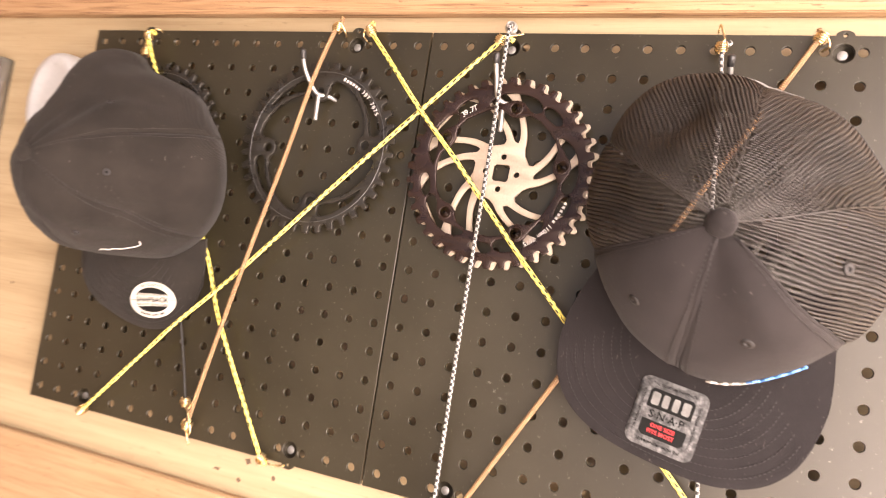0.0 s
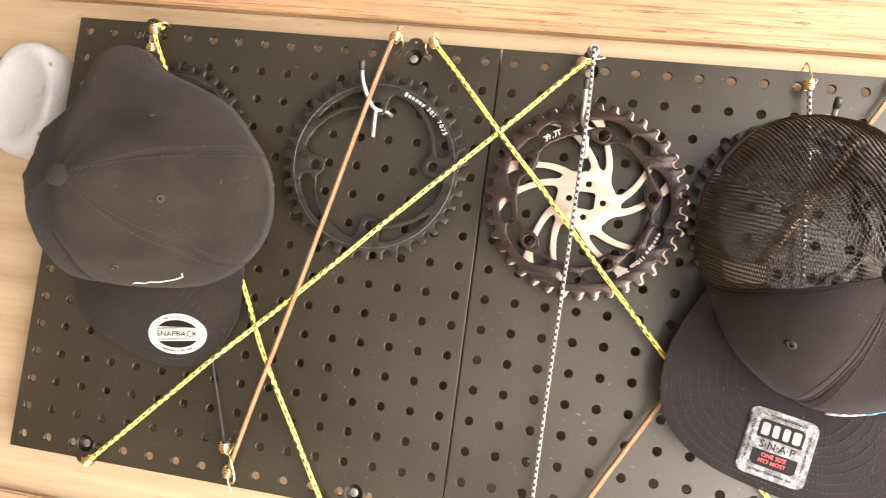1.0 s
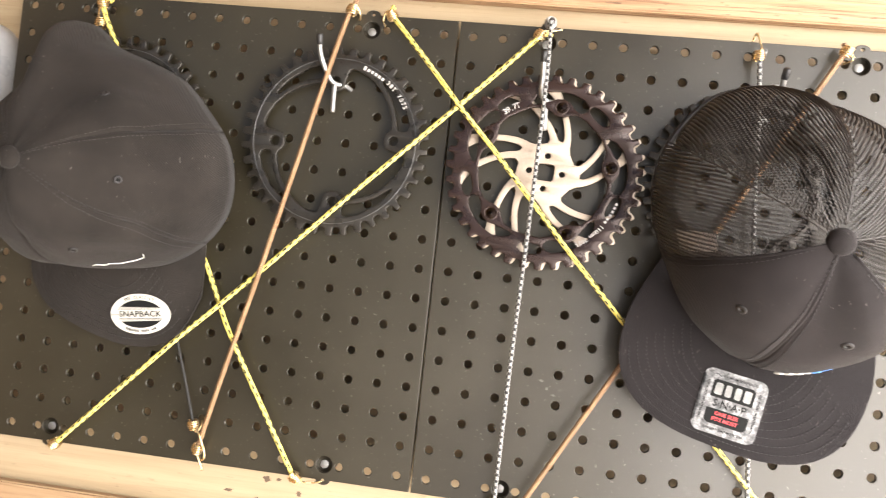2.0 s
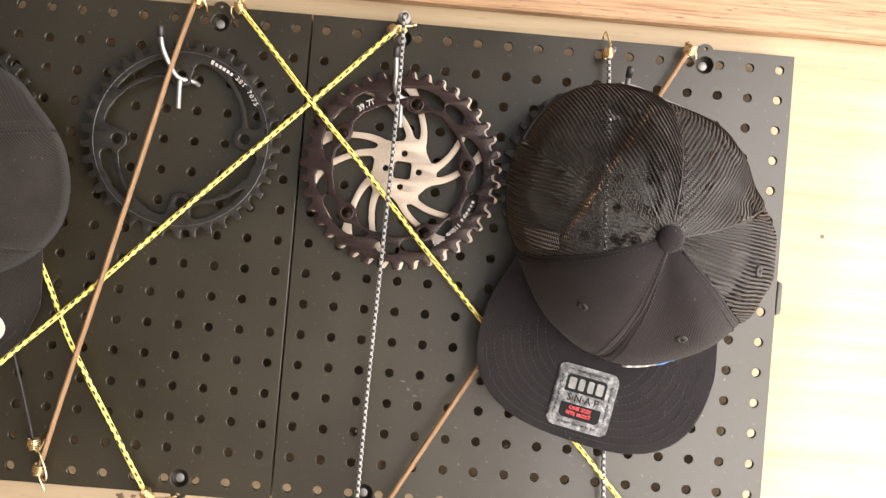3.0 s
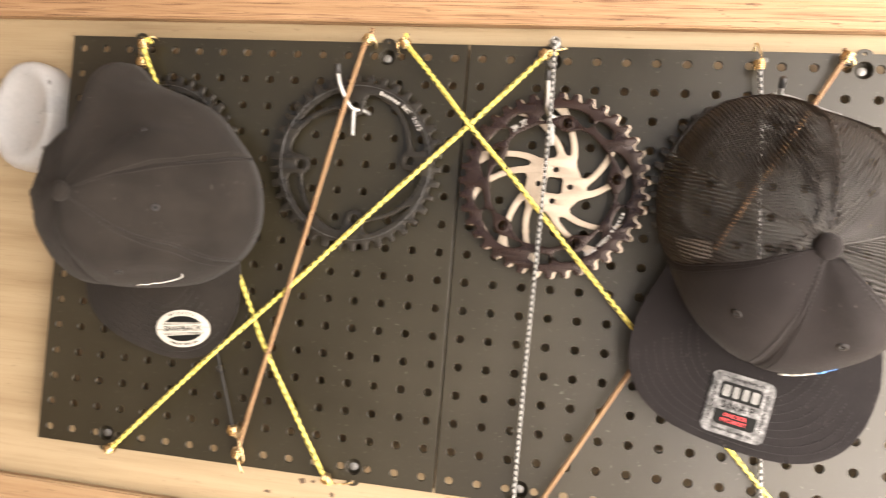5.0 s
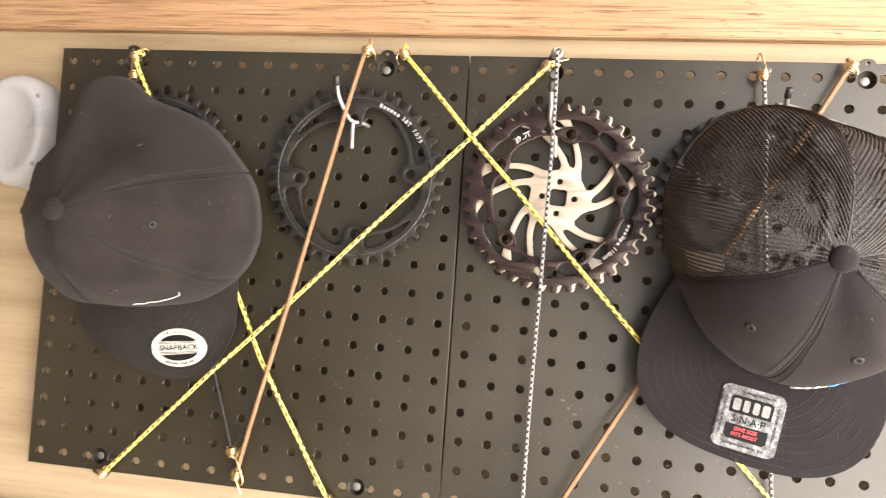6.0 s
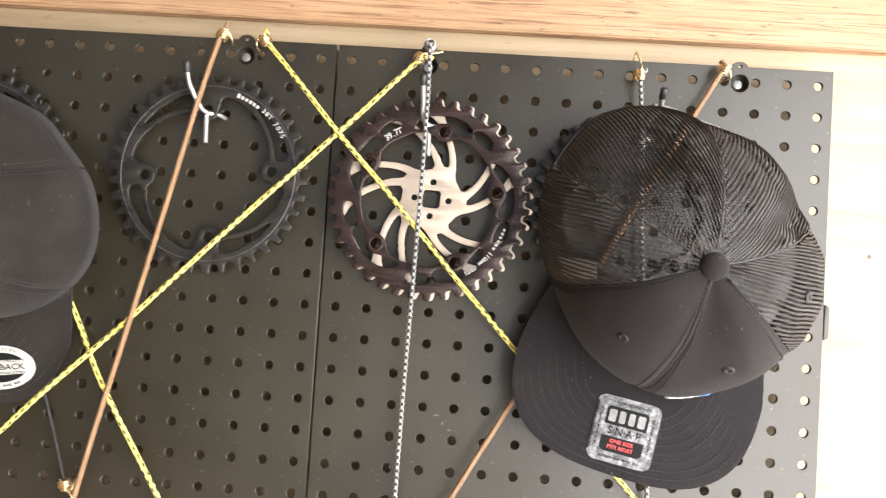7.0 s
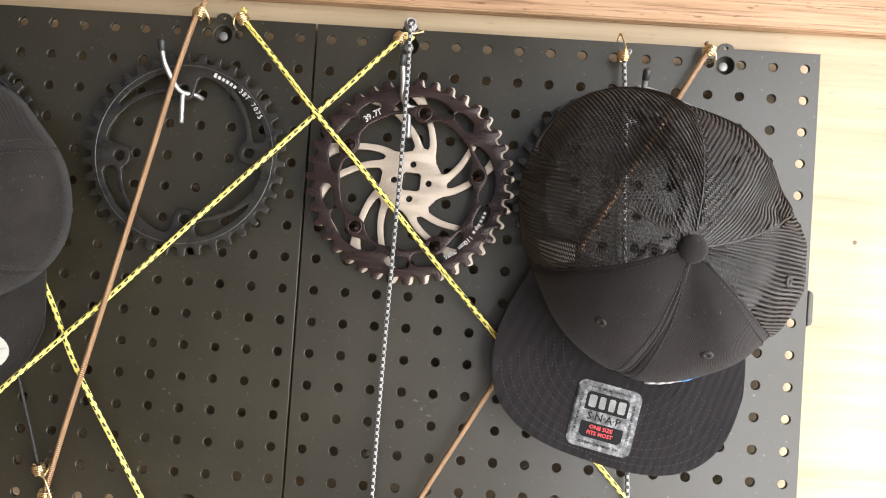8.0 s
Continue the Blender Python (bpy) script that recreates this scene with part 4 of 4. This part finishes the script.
# trucker cap with net back and flat peak
B = Cap((0.2688, 1.5579), (0.2635, -0.151, 1.5333), 0.879,
        ((0, 0.1135, 1.23, -0.008), (30, 0.1059, 0.72, -0.0085), (60, 0.1091, 0.84, -0.0131), (90, 0.1053, 1.07, -0.019), (115, 0.0985, 1.2, -0.0171), (140, 0.096, 0.88, -0.0214), (165, 0.0935, 0.74, -0.018),
         (190, 0.1025, 0.7, -0.021), (215, 0.1066, 0.71, -0.0332), (245, 0.102, 0.99, -0.0233), (275, 0.0963, 1.06, -0.0292), (300, 0.0941, 0.89, -0.0311), (330, 0.1031, 1.0, -0.0156)),
        (-11, 47, 101, 172, 240, 291),
        dict(taper=0.32, at=(0.2523, 1.4529), half=0.0922, y=-0.0316, bulge=0.0011, rise=0.017, top=-0.075, arch=0.012, tilt=-13.2, lean=-0.092), 9.0)
B.puff, B.sag, B.ripple, B.hollows = 0.03, 0.0025, 0.0008, ((210, 18, 0.54, 0.22, 0.021), (266, 12, 0.5, 0.22, 0.008), (114, 13, 0.36, 0.18, 0.008))
tb = make_cap(B, "black trucker cap with net back and square foil sticker")
for s0, s1 in ((-69, -11), (-11, 47)):
    thicken(part("front_panel", crown_panel(B, s0, s1), TWILL_B, tb), 0.002)
for s0, s1, lo in ((47, 101, 0.012), (101, 172, 0.1), (172, 240, 0.1), (240, 291, 0.012)):
    part("net_panel", net_panel(B, s0, s1, lo, 0.985), MESH, tb, "open black nylon net")
seam_ridge(B, -11, tb, TWILL_B, r=0.0018)
for s in (47, 101, 172, 240, 291):
    seam_ridge(B, s, tb, MESH if s in (101, 172, 240) else TWILL_B, r=0.0006 if s in (101, 172, 240) else 0.0014)
for s, offs in ((-11, (-4, 4)), (47, (-3, )), (291, (3,))):
    for off in offs:
        part("stitching", stitches([B.crown(s + off, 0.05 + 0.86 * k / 14, 0.0014) for k in range(15)]), THREAD, tb)
for th, f in ((-40, 0.52), (17, 0.57), (74, 0.58)):
    eyelet(B, th, f, tb, 0.004)
button(B, tb, TWILL_B, 0.0088)
band = crown_panel(B, 46, 150, 0.0, 0.02, 30, 3)
thicken(part("sweatband", band, THREAD, tb), 0.0022)
thicken(part("sweatband", crown_panel(B, 205, 292, 0.0, 0.02, 36, 3), THREAD, tb), 0.0022)
thicken(part("opening_binding", crown_panel(B, 102, 239, 0.085, 0.105, 40, 3), THREAD, tb), 0.002)
peak_b = peak_part(B, tb, BRIM_B, 2.78, 0.0786)
tag = crown_panel(B, 277, 287, 0.27, 0.49, 8, 8)
bmesh.ops.translate(tag, verts=tag.verts[:], vec=(0.0004, 0.0005, 0))
thicken(part("size_tag", tag, TAG_WHITE, tb, "white woven tag behind the net"), 0.0006)
sb = crown_panel(B, 157, 189, 0.0, 0.045, 24, 2)
bmesh.ops.translate(sb, verts=sb.verts[:], vec=(0.001, 0.002, 0.003))
thicken(part("snap_strap", sb, GREYCLIP, tb, "black plastic snap strap"), 0.0022)
S0, D0, TURN_L = 0.0012, 0.0449, 2.6
lab = part("sticker", draped(B, sheet([rounded(0.048, 0.0495, 0.0065)]), S0, D0, TURN_L, 0.0021), FOIL, peak_b, "silver foil sticker with black and red print")
part("print_block", draped(B, sheet([[(-0.0158, 0.0035), (0.0158, 0.0035), (0.0158, 0.0152), (0.0135, 0.0172), (-0.0135, 0.0172), (-0.0158, 0.0152)]]), S0, D0, TURN_L, 0.0024), LABEL_BLACK, lab)
part("print_block", draped(B, sheet([[(-0.0158, -0.0145), (-0.0132, -0.0168), (0.0132, -0.0168), (0.0158, -0.0145), (0.0158, -0.0053), (-0.0158, -0.0053)]]), S0, D0, TURN_L, 0.0024), LABEL_BLACK, lab)
for k in range(4):
    cx = -0.0108 + 0.0072 * k
    ring = [rounded(0.0056 if k in (0, 3) else 0.0046, 0.0092, 0.0014)]
    part("maker_mark", draped(B, sheet([[(x + cx, z + 0.0103) for x, z in c] for c in ring]), S0, D0, TURN_L, 0.0027), SILVER_INK, lab)
part("lettering", draped(B, letters("S\u00b7N\u00b7A\u00b7P", 0.0078), S0, D0 + 0.001, TURN_L, 0.0025), LABEL_BLACK, lab)
for txt, dz in (("ONE SIZE", 0.0085), ("FITS MOST", 0.0129)):
    part("lettering", draped(B, letters(txt, 0.0041), S0, D0 + dz, TURN_L, 0.0027), LABEL_RED, lab, "red lettering")
for turn, off in ((0, 0.0204), (90, 0.0193), (180, 0.0204), (270, 0.0193)):
    tx = letters("THE PREMIUM SNAPBACK", 0.0027)
    tx.transform(pose(0, 0, 0, 0, turn, 0) @ Matrix.Translation((0, 0, off)))
    part("lettering", draped(B, tx, S0, D0, TURN_L, 0.0025), LABEL_BLACK, lab)
for k, (colour, f, a0, a1) in enumerate(((WHITE_INK, 0.185, 0, 16), (BLUE_INK, 0.21, 13, 33))):
    part("embroidery", tube(smooth_path([B.crown(a0 + (a1 - a0) * i / 9, f + (0.014 if i % 2 else 0), 0.0018) for i in range(10)], 4), 0.0009, 6), colour, tb, "embroidered mark")

# ---- things on the wall beside the board ----
cover = thing("plastic_cover", "milky white oval plastic cover fixed to the plywood", "cover")
bm = bmesh.new()
prof = [(1.0, WALL_Y), (1.0, 0.008), (0.985, -0.002), (0.94, -0.009), (0.86, -0.0125), (0.7, -0.0115), (0.62, -0.0095), (0.3, -0.0085), (0.001, -0.0085)]
rings = [[bm.verts.new((-0.4475 + 0.0365 * k * math.copysign(abs(math.cos(a)) ** 0.92, math.cos(a)), y, 1.619 + 0.0565 * k * math.copysign(abs(math.sin(a)) ** 0.92, math.sin(a)))) for a in (2 * math.pi * i / 48 for i in range(48))] for k, y in prof]
for r0, r1 in zip(rings, rings[1:]):
    for i in range(48):
        bm.faces.new((r0[i], r0[(i + 1) % 48], r1[(i + 1) % 48], r1[i]))
bm.faces.new(rings[-1])
bmesh.ops.recalc_face_normals(bm, faces=bm.faces[:])
part("shell", bm, WHITE, cover)
for sx in (-1, 1):
    for sz in (-1, 1):
        part("clip", box(-0.4475 + sx * 0.0235 - 0.005, -0.4475 + sx * 0.0235 + 0.005, -0.0112, -0.0085, 1.619 + sz * 0.0325 - 0.0032, 1.619 + sz * 0.0325 + 0.0032, 0.0012), GREYCLIP, cover)
pocket = thing("clear_sleeve", "clear plastic sleeve screwed to the plywood", "sleeve")
part("sheet", box(-0.72, -0.562, 0.008, 0.0105, 1.5, 1.672, 0.0008), CLEAR, pocket)
part("edge_strip", box(-0.5655, -0.5585, 0.006, WALL_Y - 0.0002, 1.5, 1.672, 0.001), CLEAR, pocket)
part("clip", box(-0.572, -0.564, 0.003, 0.0078, 1.627, 1.6345, 0.001), WHITE, pocket)


def stain(x, z, rx, rz, seed):
    pts = []
    for k in range(22):
        a = 2 * math.pi * k / 22
        q = 0.8 + 0.9 * noise.noise(Vector((math.cos(a) * 2.6, math.sin(a) * 2.6, seed)))
        pts.append((x + rx * q * math.cos(a), z + rz * q * math.sin(a)))
    ob = part("wall_stain", plate([pts], 0.0, 0.0, Matrix.Translation((0, WALL_Y - 0.0004, 0))), STAIN, None, smooth=False)
    tagged(ob, "dark ragged stain on pale plywood", "stain", "stains", "structure")


for k, (x, z, rx, rz) in enumerate(((-0.1325, 1.2835, 0.0042, 0.0032), (-0.121, 1.2845, 0.003, 0.0018), (-0.1016, 1.2745, 0.0022, 0.003), (-0.14, 1.2645, 0.0026, 0.0022), (-0.166, 1.269, 0.0045, 0.0016))):
    stain(x, z, rx, rz, k * 3.7)
for k, (x, z) in enumerate(((-0.491, 1.4086), (0.452, 1.556))):
    ob = part("wood_knot", plate([circle(x, z, 0.0018, 12)], 0.0, 0.0, Matrix.Translation((0, WALL_Y - 0.0004, 0)) ), STAIN, None, smooth=False)
    tagged(ob, "small dark knot in the plywood", "knot", "knots", "structure")


SCUFF = surface("pale_scuff", (0.05, 0.048, 0.042), (0.13, 0.125, 0.11), (0.5, 0.7), grain=900, blotch=260)


def scuff(panel, x, z, rx, rz, seed):
    """A ragged pale mark rubbed into a panel's face."""
    pts = []
    for k in range(26):
        a = 2 * math.pi * k / 26
        q = 0.7 + 1.1 * noise.noise(Vector((math.cos(a) * 3.4, math.sin(a) * 3.4, seed)))
        pts.append((x + rx * q * math.cos(a), z + rz * q * math.sin(a)))
    part("scuff", plate([pts], 0.0, 0.0, Matrix.Translation((0, -0.0003, 0))), SCUFF, panel, "pale rubbed scuff", smooth=False)


for x, z, rx, rz, seed in ((-0.102, 1.4, 0.0016, 0.0009, 1.0), (-0.097, 1.397, 0.001, 0.0013, 2.3), (-0.046, 1.444, 0.0022, 0.0008, 3.1), (0.101, 1.405, 0.0034, 0.0012, 4.2), (0.106, 1.399, 0.0016, 0.0018, 5.7), (0.112, 1.394, 0.003, 0.001, 6.4), (0.066, 1.361, 0.0012, 0.0016, 7.9), (0.057, 1.35, 0.001, 0.0007, 8.8), (0.191, 1.359, 0.0012, 0.0007, 9.5), (-0.034, 1.401, 0.0008, 0.0011, 10.1), (0.118, 1.415, 0.0009, 0.0006, 11.6)):
    scuff(PANELS[0 if x < 0 else 1], x, z, rx, rz, seed)
